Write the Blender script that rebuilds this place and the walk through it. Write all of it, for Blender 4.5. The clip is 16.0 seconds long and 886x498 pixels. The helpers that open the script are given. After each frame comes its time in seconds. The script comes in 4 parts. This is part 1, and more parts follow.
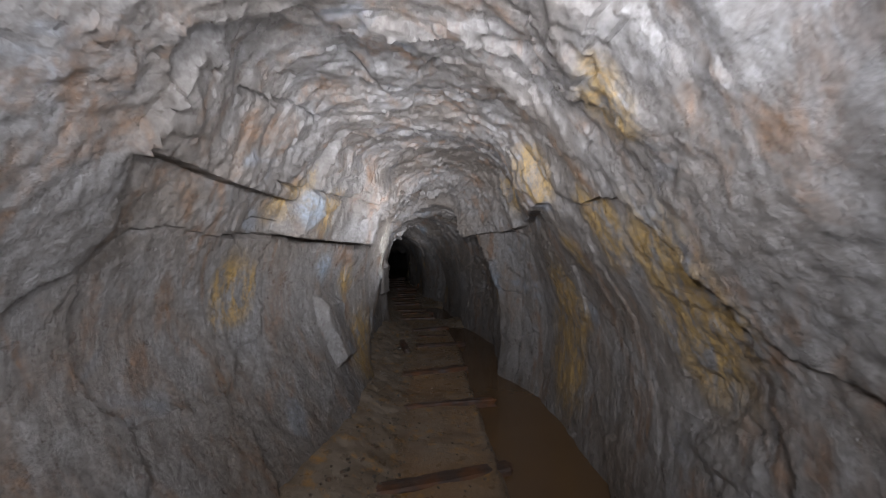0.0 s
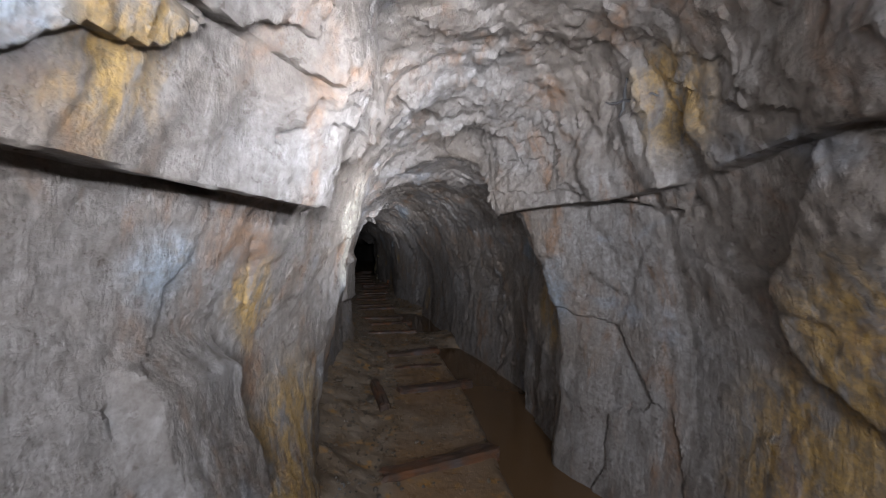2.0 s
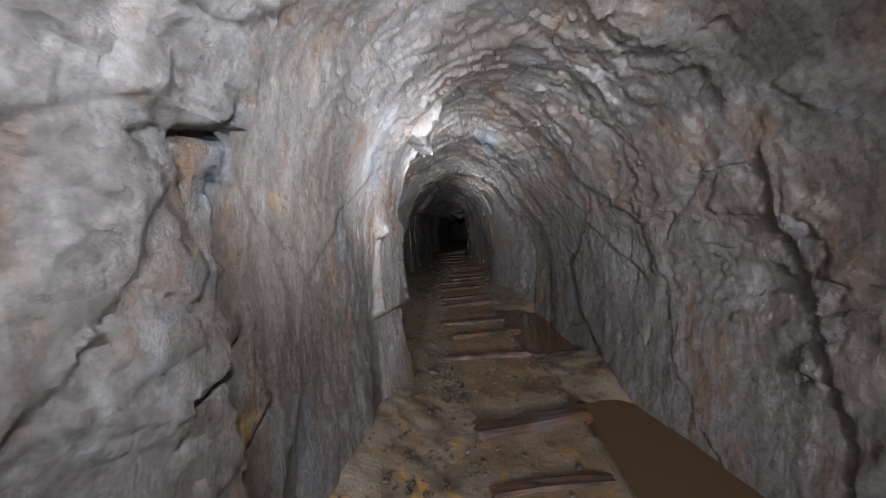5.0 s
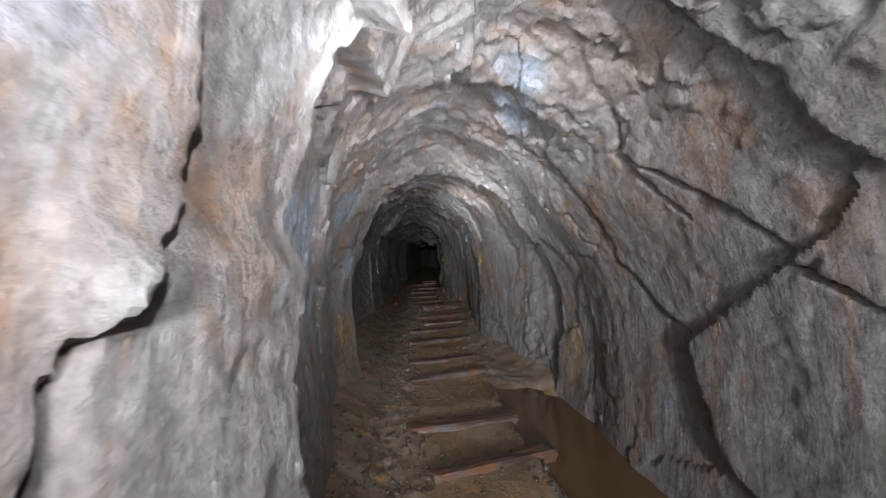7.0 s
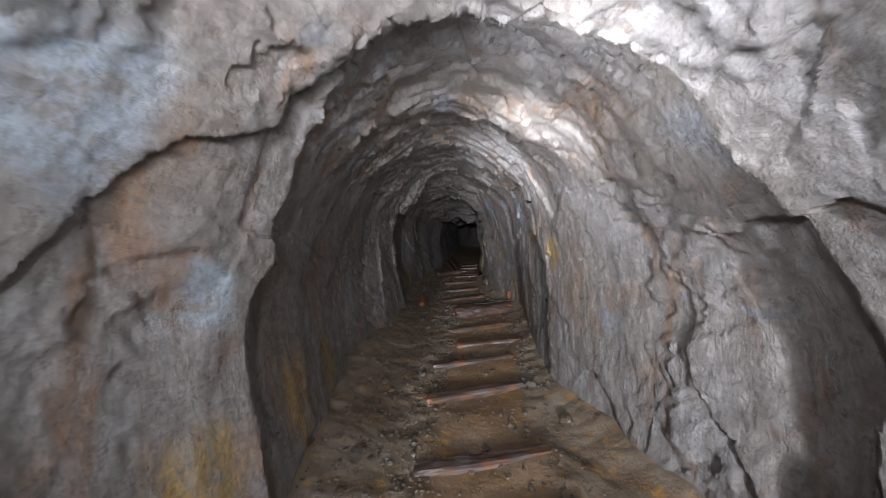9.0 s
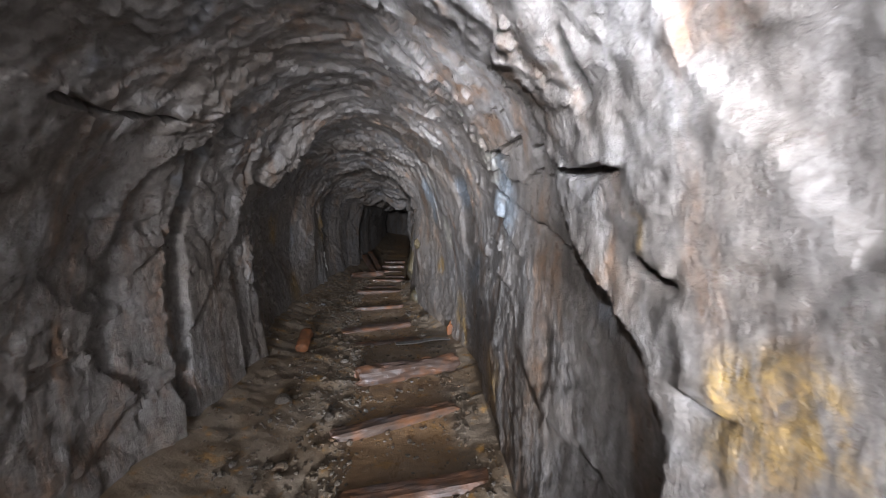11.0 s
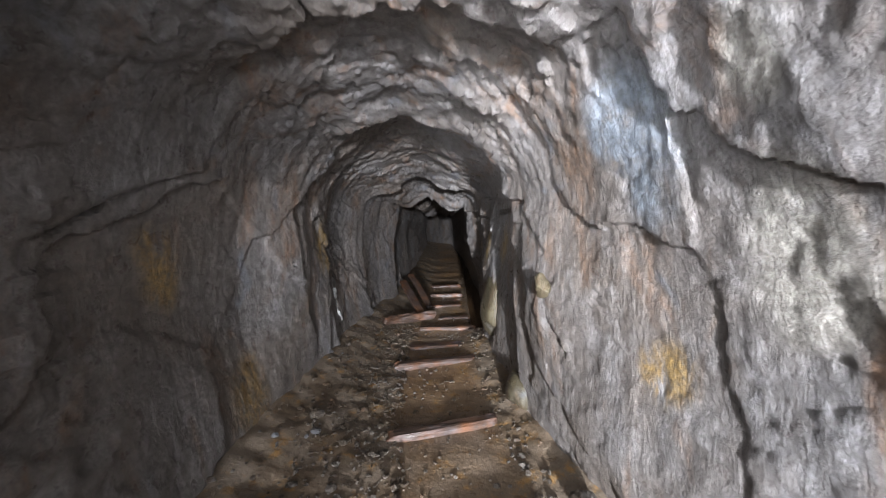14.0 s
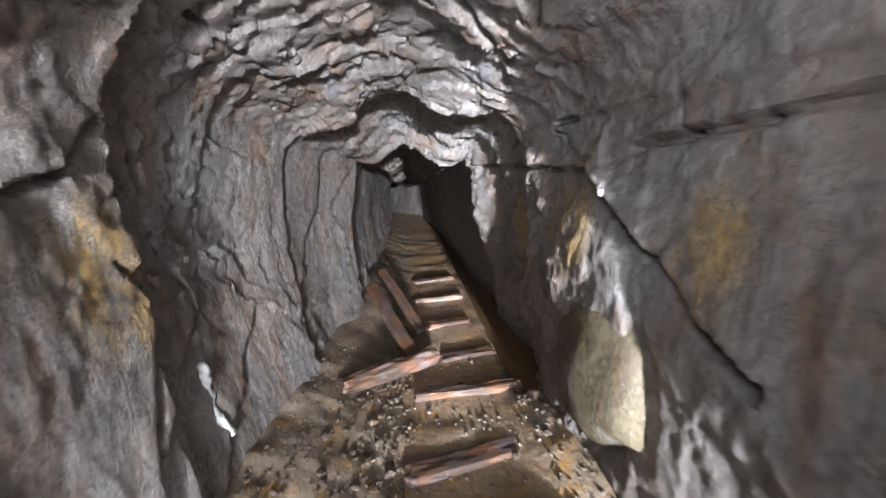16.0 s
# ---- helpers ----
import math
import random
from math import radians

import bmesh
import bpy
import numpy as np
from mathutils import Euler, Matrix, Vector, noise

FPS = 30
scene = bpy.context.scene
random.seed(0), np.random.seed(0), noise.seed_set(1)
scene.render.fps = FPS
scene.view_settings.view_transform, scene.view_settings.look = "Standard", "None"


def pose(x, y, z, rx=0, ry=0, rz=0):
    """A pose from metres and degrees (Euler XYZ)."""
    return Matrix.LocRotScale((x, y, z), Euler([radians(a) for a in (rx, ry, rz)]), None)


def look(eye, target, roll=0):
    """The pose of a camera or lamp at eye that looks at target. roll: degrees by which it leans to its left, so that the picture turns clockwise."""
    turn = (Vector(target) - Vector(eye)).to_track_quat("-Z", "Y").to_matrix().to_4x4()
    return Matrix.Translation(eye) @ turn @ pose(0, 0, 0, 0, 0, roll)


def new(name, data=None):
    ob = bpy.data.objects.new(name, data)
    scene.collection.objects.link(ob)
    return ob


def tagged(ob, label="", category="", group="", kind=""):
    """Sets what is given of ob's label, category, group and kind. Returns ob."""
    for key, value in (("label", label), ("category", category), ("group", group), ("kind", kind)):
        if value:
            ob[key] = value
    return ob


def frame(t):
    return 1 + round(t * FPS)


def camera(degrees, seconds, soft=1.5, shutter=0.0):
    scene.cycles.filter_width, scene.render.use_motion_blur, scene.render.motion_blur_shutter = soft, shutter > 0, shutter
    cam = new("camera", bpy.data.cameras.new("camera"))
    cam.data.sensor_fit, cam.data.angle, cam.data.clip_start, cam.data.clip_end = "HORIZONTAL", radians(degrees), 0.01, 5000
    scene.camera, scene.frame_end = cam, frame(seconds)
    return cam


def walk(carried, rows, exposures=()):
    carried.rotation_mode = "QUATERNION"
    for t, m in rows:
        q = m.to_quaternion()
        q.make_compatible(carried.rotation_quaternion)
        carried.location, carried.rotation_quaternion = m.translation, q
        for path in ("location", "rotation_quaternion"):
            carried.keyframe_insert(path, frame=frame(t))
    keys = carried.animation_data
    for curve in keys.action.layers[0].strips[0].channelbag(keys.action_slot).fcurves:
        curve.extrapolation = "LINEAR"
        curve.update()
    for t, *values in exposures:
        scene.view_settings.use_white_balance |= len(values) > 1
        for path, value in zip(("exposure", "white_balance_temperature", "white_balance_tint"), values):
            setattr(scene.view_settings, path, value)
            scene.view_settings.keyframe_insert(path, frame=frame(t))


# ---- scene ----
cam = camera(101.0, 16.0, soft=1.15, shutter=0.15)

PATH = [
    (0, (0.257, -0.132, 1.56), (0.195, 1.867, 1.583), 0.7),
    (0.5, (0.188, 0.51, 1.498), (0.101, 2.508, 1.519), -0.1),
    (1, (0.079, 1.096, 1.524), (0.04, 3.095, 1.539), 2.0),
    (1.5, (-0.147, 1.719, 1.472), (-0.085, 3.718, 1.473), -2.3),
    (2, (-0.204, 2.15, 1.518), (-0.073, 4.145, 1.508), 2.6),
    (2.5, (-0.083, 2.71, 1.534), (-0.072, 4.692, 1.801), 3.3),
    (3, (-0.095, 3.089, 1.522), (-0.05, 5.089, 1.523), 1.1),
    (3.5, (-0.172, 3.52, 1.455), (-0.263, 5.518, 1.411), 1.0),
    (4, (-0.129, 3.948, 1.318), (-0.431, 5.923, 1.421), -0.0),
    (4.5, (-0.2, 4.48, 1.31), (-0.47, 6.46, 1.315), 2.0),
    (5, (-0.273, 5.026, 1.3), (-0.676, 6.98, 1.166), -2.8),
    (5.2, (-0.339, 5.243, 1.301), (-0.715, 7.207, 1.272), -5.4),
    (7.3, (-0.745, 7.329, 1.333), (-0.956, 9.318, 1.362), -0.6),
    (7.5, (-0.75, 7.598, 1.349), (-1.133, 9.556, 1.489), -1.4),
    (8, (-0.755, 8.097, 1.425), (-1.269, 10.028, 1.484), -0.7),
    (8.5, (-0.835, 8.641, 1.317), (-1.372, 10.567, 1.343), 0.0),
    (8.7, (-0.89, 8.877, 1.347), (-1.404, 10.809, 1.27), -1.4),
    (10.8, (-1.205, 11.518, 1.464), (-1.291, 13.507, 1.274), 2.0),
    (11, (-1.277, 11.748, 1.475), (-1.344, 13.737, 1.28), 2.1),
    (11.5, (-1.49, 12.26, 1.418), (-1.525, 14.246, 1.183), 0.2),
    (12, (-1.614, 12.783, 1.421), (-1.606, 14.774, 1.228), 2.8),
    (12.5, (-1.73, 13.311, 1.394), (-1.919, 15.285, 1.135), 1.0),
    (13, (-1.897, 13.876, 1.398), (-1.931, 15.864, 1.184), 0.5),
    (13.5, (-2.05, 14.298, 1.423), (-2.054, 16.282, 1.176), -2.0),
    (14, (-2.081, 14.876, 1.397), (-2.348, 16.851, 1.231), -0.7),
    (14.5, (-2.201, 15.346, 1.356), (-2.369, 17.325, 1.12), 0.5),
    (15, (-2.45, 15.898, 1.377), (-2.565, 17.885, 1.172), 0.4),
    (15.5, (-2.526, 16.364, 1.369), (-2.439, 18.299, 0.874), 1.6),
    (16, (-2.68, 17.185, 1.345), (-2.75, 19.154, 0.998), -3.4),
]
# fixed spots, brightest at the start, imitate lamp falloff; exposure rises to match
STOPS_PER_METRE = 0.46
path_y = [row[1][1] for row in PATH]
EXPOSURES = [(row[0], float(np.interp(row[1][1], (0, 2, 5, 8, 12.8, 15.9, 17), (0.15, -0.15, -0.2, -0.3, -0.8, -1.0, -0.65))) + STOPS_PER_METRE * (row[1][1] - path_y[0])) for row in PATH]
walk(cam, [(t, look(eye, target, roll)) for t, eye, target, roll in PATH], EXPOSURES)

# ---- world and light ----
world = bpy.data.worlds.new("underground")
world.use_nodes = True
world.node_tree.nodes["Background"].inputs["Color"].default_value = (0, 0, 0, 1)
world.node_tree.nodes["Background"].inputs["Strength"].default_value = 0.0
scene.world = world

LAMP_WATTS = 74.0
LAMP_SPACING = 0.3


def path_at(y):
    ys = [row[1][1] for row in PATH]
    return (float(np.interp(y, ys, [row[1][0] for row in PATH])), float(np.interp(y, ys, [row[1][2] for row in PATH])))


def side_share(y):
    """Hand-set strength at y of the added spots aimed left, at the roof and right."""
    return [float(np.interp(y, (0.5, 1.5, 3.0, 8.6, 9.6, 14.0, 15.0, 16.2), row)) for row in (
        (0.75, 0.75, 0.95, 1.4, 0.05, 0.05, 0.1, 0.1),
        (0.8, 1.05, 0.85, 0.85, 0.16, 0.16, 0.26, 0.08),
        (0.95, 0.36, 0.15, 0.12, 1.75, 1.35, 0.6, 0.85),
    )]


# row of fixed spots stands in for the one lamp carried through here
lamp_y = -2.2
lamp_turn = -1
while lamp_y < 17.4:
    lx, lz = path_at(lamp_y)
    ax, az = path_at(lamp_y + 2.0)
    spot = bpy.data.lights.new("carried_lamp_stand_in", "SPOT")
    spot.energy = LAMP_WATTS * 2 ** (-STOPS_PER_METRE * (lamp_y - path_y[0])) * side_share(lamp_y)[lamp_turn + 1]
    spot.spot_size = radians(116 if lamp_turn else 100)
    spot.spot_blend = 1.0
    spot.shadow_soft_size = 0.015
    spot.color = (0.94, 0.985, 1.1)
    ob = new("carried_lamp_stand_in", spot)
    heading = (ax - lx if ax != lx else -0.2)
    away = math.atan2(heading, 2.0) + lamp_turn * radians(34)
    eye = Vector((lx + 0.04, lamp_y, lz + 0.3))
    ob.matrix_world = look(eye, eye + Vector((math.sin(away), math.cos(away), 0.05 if lamp_turn else 0.5)))
    lamp_turn = lamp_turn + 1 if lamp_turn < 1 else -1
    lamp_y += LAMP_SPACING


# ---- numpy noise ----
def hash3(i, j, k, seed):
    h = (i.astype(np.int64) * 73856093) ^ (j.astype(np.int64) * 19349663) ^ (k.astype(np.int64) * 83492791) ^ (seed * 2654435761)
    h = (h ^ (h >> 13)) * 1274126177
    h = (h ^ (h >> 16)) & 0x7FFFFFFF
    h = (h * 1103515245 + 12345) & 0x7FFFFFFF
    return ((h >> 7) & 0xFFFF) / 65535.0


def vnoise(p, seed=0):
    f = np.floor(p)
    d = p - f
    d = d * d * (3 - 2 * d)
    i, j, k = f[:, 0], f[:, 1], f[:, 2]
    out = 0
    for a in (0, 1):
        wa = d[:, 0] if a else 1 - d[:, 0]
        for b in (0, 1):
            wb = d[:, 1] if b else 1 - d[:, 1]
            for c in (0, 1):
                wc = d[:, 2] if c else 1 - d[:, 2]
                out = out + wa * wb * wc * hash3(i + a, j + b, k + c, seed)
    return out * 2 - 1


def fbm(p, octaves, seed=0):
    out, amp = 0, 1.0
    for o in range(octaves):
        out = out + amp * vnoise(p * 2.03 ** o + 17.3 * o, seed + o)
        amp *= 0.5
    return out


def plates(p, seed, tilt, lean=1.1):
    """Broken plates: per cell a step and a tilted plane; returns height and the gap between cells."""
    f = np.floor(p)
    best = np.full(len(p), 9.0)
    second = np.full(len(p), 9.0)
    height = np.zeros(len(p))
    for a in (-1, 0, 1):
        for b in (-1, 0, 1):
            for c in (-1, 0, 1):
                i, j, k = f[:, 0] + a, f[:, 1] + b, f[:, 2] + c
                r = [hash3(i, j, k, seed + n) for n in range(6)]
                dx, dy, dz = p[:, 0] - i - r[0], p[:, 1] - j - r[1], p[:, 2] - k - r[2]
                d = np.sqrt(dx * dx + dy * dy + dz * dz)
                h = (r[3] - 0.5) * 1.1 + lean * dy + tilt * ((r[4] - 0.5) * dy + (r[5] - 0.5) * dz + (r[3] - 0.5) * dx)
                near = d < best
                second = np.where(near, best, np.minimum(second, d))
                height = np.where(near, h, height)
                best = np.where(near, d, best)
    return height, second - best


def ramp(x, a, b):
    t = np.clip((x - a) / (b - a), 0, 1)
    return t * t * (3 - 2 * t)


# ---- materials ----
def nodes_of(name):
    m = bpy.data.materials.new(name)
    m.use_nodes = True
    return m, m.node_tree.nodes, m.node_tree.links, m.node_tree.nodes["Principled BSDF"]


def position(nt, scale=(1, 1, 1), obj=False):
    n, l = nt
    geo = n.new("ShaderNodeTexCoord" if obj else "ShaderNodeNewGeometry")
    mp = n.new("ShaderNodeMapping")
    mp.inputs["Scale"].default_value = scale
    l.new(geo.outputs["Object" if obj else "Position"], mp.inputs["Vector"])
    return mp.outputs["Vector"]


def tex(nt, vec, scale, detail=4, rough=0.55, distort=0.0):
    n, l = nt
    t = n.new("ShaderNodeTexNoise")
    t.inputs["Scale"].default_value = scale
    t.inputs["Detail"].default_value = detail
    t.inputs["Roughness"].default_value = rough
    t.inputs["Distortion"].default_value = distort
    l.new(vec, t.inputs["Vector"])
    return t.outputs["Fac"]


def remap(nt, fac, a, b, lo=0.0, hi=1.0):
    n, l = nt
    r = n.new("ShaderNodeMapRange")
    for key, v in (("From Min", a), ("From Max", b), ("To Min", lo), ("To Max", hi)):
        r.inputs[key].default_value = v
    l.new(fac, r.inputs["Value"])
    return r.outputs["Result"]


def mixc(nt, fac, a, b, mode="MIX"):
    n, l = nt
    m = n.new("ShaderNodeMix")
    m.data_type, m.blend_type = "RGBA", mode
    for key, v in ((0, fac), (6, a), (7, b)):
        if hasattr(v, "links"):
            l.new(v, m.inputs[key])
        else:
            m.inputs[key].default_value = v if key == 0 else (*v, 1)
    return m.outputs[2]


def math2(nt, op, a, b):
    n, l = nt
    m = n.new("ShaderNodeMath")
    m.operation = op
    for key, v in ((0, a), (1, b)):
        if hasattr(v, "links"):
            l.new(v, m.inputs[key])
        else:
            m.inputs[key].default_value = v
    return m.outputs[0]


def bump(nt, height, strength, dist, normal=None):
    n, l = nt
    b = n.new("ShaderNodeBump")
    b.inputs["Strength"].default_value = strength
    b.inputs["Distance"].default_value = dist
    l.new(height, b.inputs["Height"])
    if normal:
        l.new(normal, b.inputs["Normal"])
    return b.outputs["Normal"]


def rock_material(name, grey, brown, stain_mask=True, dark=1.0):
    m, n, l, bsdf = nodes_of(name)
    nt = (n, l)
    vec = position(nt)
    streak = position(nt, (2.2, 2.2, 0.7))
    big = tex(nt, vec, 1.3, 5, 0.6, 0.4)
    mid = tex(nt, streak, 5.5, 6, 0.65, 0.6)
    fine = tex(nt, vec, 38, 5, 0.7)
    col = mixc(nt, remap(nt, big, 0.38, 0.62), grey, brown)
    col = mixc(nt, remap(nt, mid, 0.35, 0.7, 0.0, 0.8), col, tuple(v * 0.45 for v in brown))
    col = mixc(nt, remap(nt, tex(nt, vec, 3.1, 4, 0.6, 1.0), 0.6, 0.72, 0.0, 0.4), col, (0.34, 0.33, 0.32))
    # rusty and ochre water stains
    rust = math2(nt, "MULTIPLY", remap(nt, tex(nt, streak, 1.7, 5, 0.65, 0.8), 0.52, 0.64), remap(nt, mid, 0.35, 0.6))
    col = mixc(nt, math2(nt, "MULTIPLY", rust, 0.7), col, (0.2, 0.105, 0.05))
    blue = math2(nt, "MULTIPLY", remap(nt, tex(nt, vec, 2.3, 3, 0.5, 0.5), 0.64, 0.7), 0.45)
    col = mixc(nt, blue, col, (0.2, 0.23, 0.27))
    rough = remap(nt, tex(nt, vec, 11, 6, 0.7), 0.35, 0.65, 0.2, 0.6)
    if stain_mask:
        at = n.new("ShaderNodeAttribute")
        at.attribute_name = "stain"
        sep = n.new("ShaderNodeSeparateColor")
        l.new(at.outputs["Color"], sep.inputs["Color"])
        broken = remap(nt, tex(nt, streak, 6, 5, 0.7, 0.6), 0.4, 0.55)
        hard = remap(nt, tex(nt, vec, 9, 4, 0.7), 0.3, 0.5)
        ochre = mixc(nt, fine, (0.4, 0.26, 0.075), (0.27, 0.16, 0.05))
        col = mixc(nt, math2(nt, "MULTIPLY", sep.outputs["Red"], broken), col, ochre)
        pale = mixc(nt, mid, (0.29, 0.34, 0.385), (0.17, 0.2, 0.235))
        col = mixc(nt, math2(nt, "MULTIPLY", sep.outputs["Green"], hard), col, pale)
        col = mixc(nt, math2(nt, "MULTIPLY", sep.outputs["Blue"], hard), col, (0.45, 0.42, 0.36))
    col = mixc(nt, remap(nt, fine, 0.4, 0.62, 0.0, 0.6), col, tuple(v * 0.42 for v in brown))
    col = mixc(nt, 1.0, col, (dark, dark, dark), "MULTIPLY")
    l.new(col, bsdf.inputs["Base Color"])
    l.new(rough, bsdf.inputs["Roughness"])
    bsdf.inputs["Specular IOR Level"].default_value = 0.5
    flute = tex(nt, position(nt, (3.0, 3.0, 0.6)), 9, 6, 0.7, 0.8)
    nrm = bump(nt, flute, 0.6, 0.02)
    nrm = bump(nt, tex(nt, vec, 22, 8, 0.72, 0.3), 0.9, 0.014, nrm)
    nrm = bump(nt, tex(nt, vec, 90, 4, 0.7), 0.6, 0.003, nrm)
    l.new(nrm, bsdf.inputs["Normal"])
    return m


ROCK = rock_material("slate_rock", (0.25, 0.24, 0.235), (0.19, 0.16, 0.135))
YELLOW_ROCK = rock_material("ochre_coated_rock", (0.13, 0.108, 0.058), (0.09, 0.074, 0.046), False)
STONE = rock_material("loose_stone", (0.13, 0.115, 0.1), (0.09, 0.065, 0.04), False)


def mud_material():
    m, n, l, bsdf = nodes_of("wet_mud")
    nt = (n, l)
    vec = position(nt)
    col = mixc(nt, remap(nt, tex(nt, vec, 3.0, 5, 0.6, 0.6), 0.38, 0.62), (0.13, 0.09, 0.055), (0.22, 0.175, 0.13))
    at = n.new("ShaderNodeAttribute")
    at.attribute_name = "stain"
    sep = n.new("ShaderNodeSeparateColor")
    l.new(at.outputs["Color"], sep.inputs["Color"])
    silt = mixc(nt, tex(nt, vec, 4, 4), (0.26, 0.145, 0.06), (0.17, 0.1, 0.05))
    col = mixc(nt, sep.outputs["Red"], col, silt)
    spill = math2(nt, "MULTIPLY", remap(nt, tex(nt, vec, 7, 5, 0.7), 0.56, 0.66), 0.8)
    col = mixc(nt, spill, col, (0.34, 0.18, 0.045))
    grit = tex(nt, vec, 60, 4, 0.7)
    col = mixc(nt, remap(nt, grit, 0.58, 0.7, 0, 0.6), col, (0.26, 0.24, 0.21))
    l.new(col, bsdf.inputs["Base Color"])
    l.new(remap(nt, tex(nt, vec, 8, 4), 0.35, 0.65, 0.22, 0.6), bsdf.inputs["Roughness"])
    nrm = bump(nt, tex(nt, vec, 22, 5, 0.7), 0.5, 0.02)
    l.new(bump(nt, grit, 0.5, 0.006, nrm), bsdf.inputs["Normal"])
    return m


def water_material():
    m, n, l, bsdf = nodes_of("silty_water")
    nt = (n, l)
    vec = position(nt)
    col = mixc(nt, tex(nt, vec, 1.5, 3), (0.12, 0.07, 0.033), (0.09, 0.052, 0.026))
    l.new(col, bsdf.inputs["Base Color"])
    bsdf.inputs["Roughness"].default_value = 0.09
    l.new(bump(nt, tex(nt, vec, 9, 2), 0.06, 0.01), bsdf.inputs["Normal"])
    return m


def wood_material(name, a, b, rough=(0.3, 0.65)):
    m, n, l, bsdf = nodes_of(name)
    nt = (n, l)
    vec = position(nt, (1.0, 9.0, 9.0), True)
    wide = position(nt)
    grain = tex(nt, vec, 5, 6, 0.65, 0.5)
    col = mixc(nt, remap(nt, grain, 0.35, 0.65), a, b)
    col = mixc(nt, remap(nt, tex(nt, wide, 6, 4), 0.45, 0.65, 0, 0.8), col, (0.14, 0.055, 0.02))
    col = mixc(nt, remap(nt, tex(nt, wide, 4.3, 4, 0.6), 0.55, 0.7, 0, 0.7), col, (0.09, 0.08, 0.082))
    l.new(col, bsdf.inputs["Base Color"])
    l.new(remap(nt, tex(nt, wide, 9, 4), 0.3, 0.7, *rough), bsdf.inputs["Roughness"])
    l.new(bump(nt, grain, 0.6, 0.012), bsdf.inputs["Normal"])
    return m


def plain_material(name, a, b, rough, metal=0.0, scale=14, relief=0.01):
    m, n, l, bsdf = nodes_of(name)
    nt = (n, l)
    vec = position(nt)
    t = tex(nt, vec, scale, 5, 0.65)
    l.new(mixc(nt, remap(nt, t, 0.35, 0.65), a, b), bsdf.inputs["Base Color"])
    bsdf.inputs["Metallic"].default_value = metal
    l.new(remap(nt, t, 0.3, 0.7, rough * 0.7, min(1, rough * 1.3)), bsdf.inputs["Roughness"])
    l.new(bump(nt, t, 0.5, relief), bsdf.inputs["Normal"])
    return m


MUD = mud_material()
WATER = water_material()
WOOD = wood_material("wet_rotten_wood", (0.036, 0.023, 0.017), (0.065, 0.042, 0.032))
DARKWOOD = wood_material("dark_soaked_wood", (0.036, 0.023, 0.017), (0.07, 0.044, 0.03))
RUST = plain_material("rusty_iron", (0.2, 0.07, 0.022), (0.1, 0.045, 0.022), 0.7, 0.25)
STRIP = plain_material("dull_steel", (0.3, 0.29, 0.28), (0.2, 0.19, 0.18), 0.4, 0.7, 30, 0.003)
WHITE = plain_material("white_growth", (0.78, 0.78, 0.76), (0.5, 0.5, 0.48), 0.7, 0, 40)
CHALK = plain_material("soot_mark", (0.05, 0.05, 0.055), (0.09, 0.09, 0.09), 0.9, 0, 60)

# ---- the drift: stations along y ----
# y, left foot, left at 1.0, left at 1.7, roof, right at 1.7, right at 1.0, right foot
ST_A = [
    (-3.2, -0.95, -1.15, -0.95, 2.45, 1.0, 1.25, 1.1),
    (0.0, -0.62, -1.25, -1.05, 2.5, 0.98, 1.3, 1.2),
    (2.3, -0.5, -1.2, -1.15, 2.56, 1.0, 1.34, 1.3),
    (3.1, -0.48, -1.0, -1.02, 2.58, 1.08, 1.36, 1.3),
    (3.55, -0.52, -0.98, -0.8, 2.56, 1.12, 1.36, 1.28),
    (4.0, -0.62, -0.85, -0.7, 2.5, 1.12, 1.34, 1.25),
    (4.45, -0.76, -0.7, -0.64, 2.45, 0.95, 1.12, 1.06),
    (4.62, -0.78, -0.71, -0.62, 2.44, 0.84, 1.0, 0.95),
]
ST_B = [
    (4.78, -0.95, -0.95, -0.72, 2.42, 0.74, 0.93, 0.9),
    (5.0, -1.0, -1.05, -0.85, 2.3, 0.7, 0.95, 0.98),
    (5.12, -1.02, -1.08, -0.9, 2.22, 1.0, 0.92, 0.95),
    (5.7, -1.05, -1.12, -1.0, 2.3, 0.95, 0.88, 0.85),
    (5.86, -1.06, -1.15, -1.02, 2.32, 0.98, 1.08, 1.05),
    (6.3, -1.05, -1.2, -1.12, 2.34, 0.86, 0.98, 0.95),
    (7.0, -1.14, -1.22, -1.15, 2.3, 0.6, 0.85, 0.78),
    (7.6, -1.22, -1.3, -1.18, 2.32, 0.36, 0.6, 0.6),
    (8.2, -1.38, -1.45, -1.32, 2.3, 0.12, 0.4, 0.42),
]
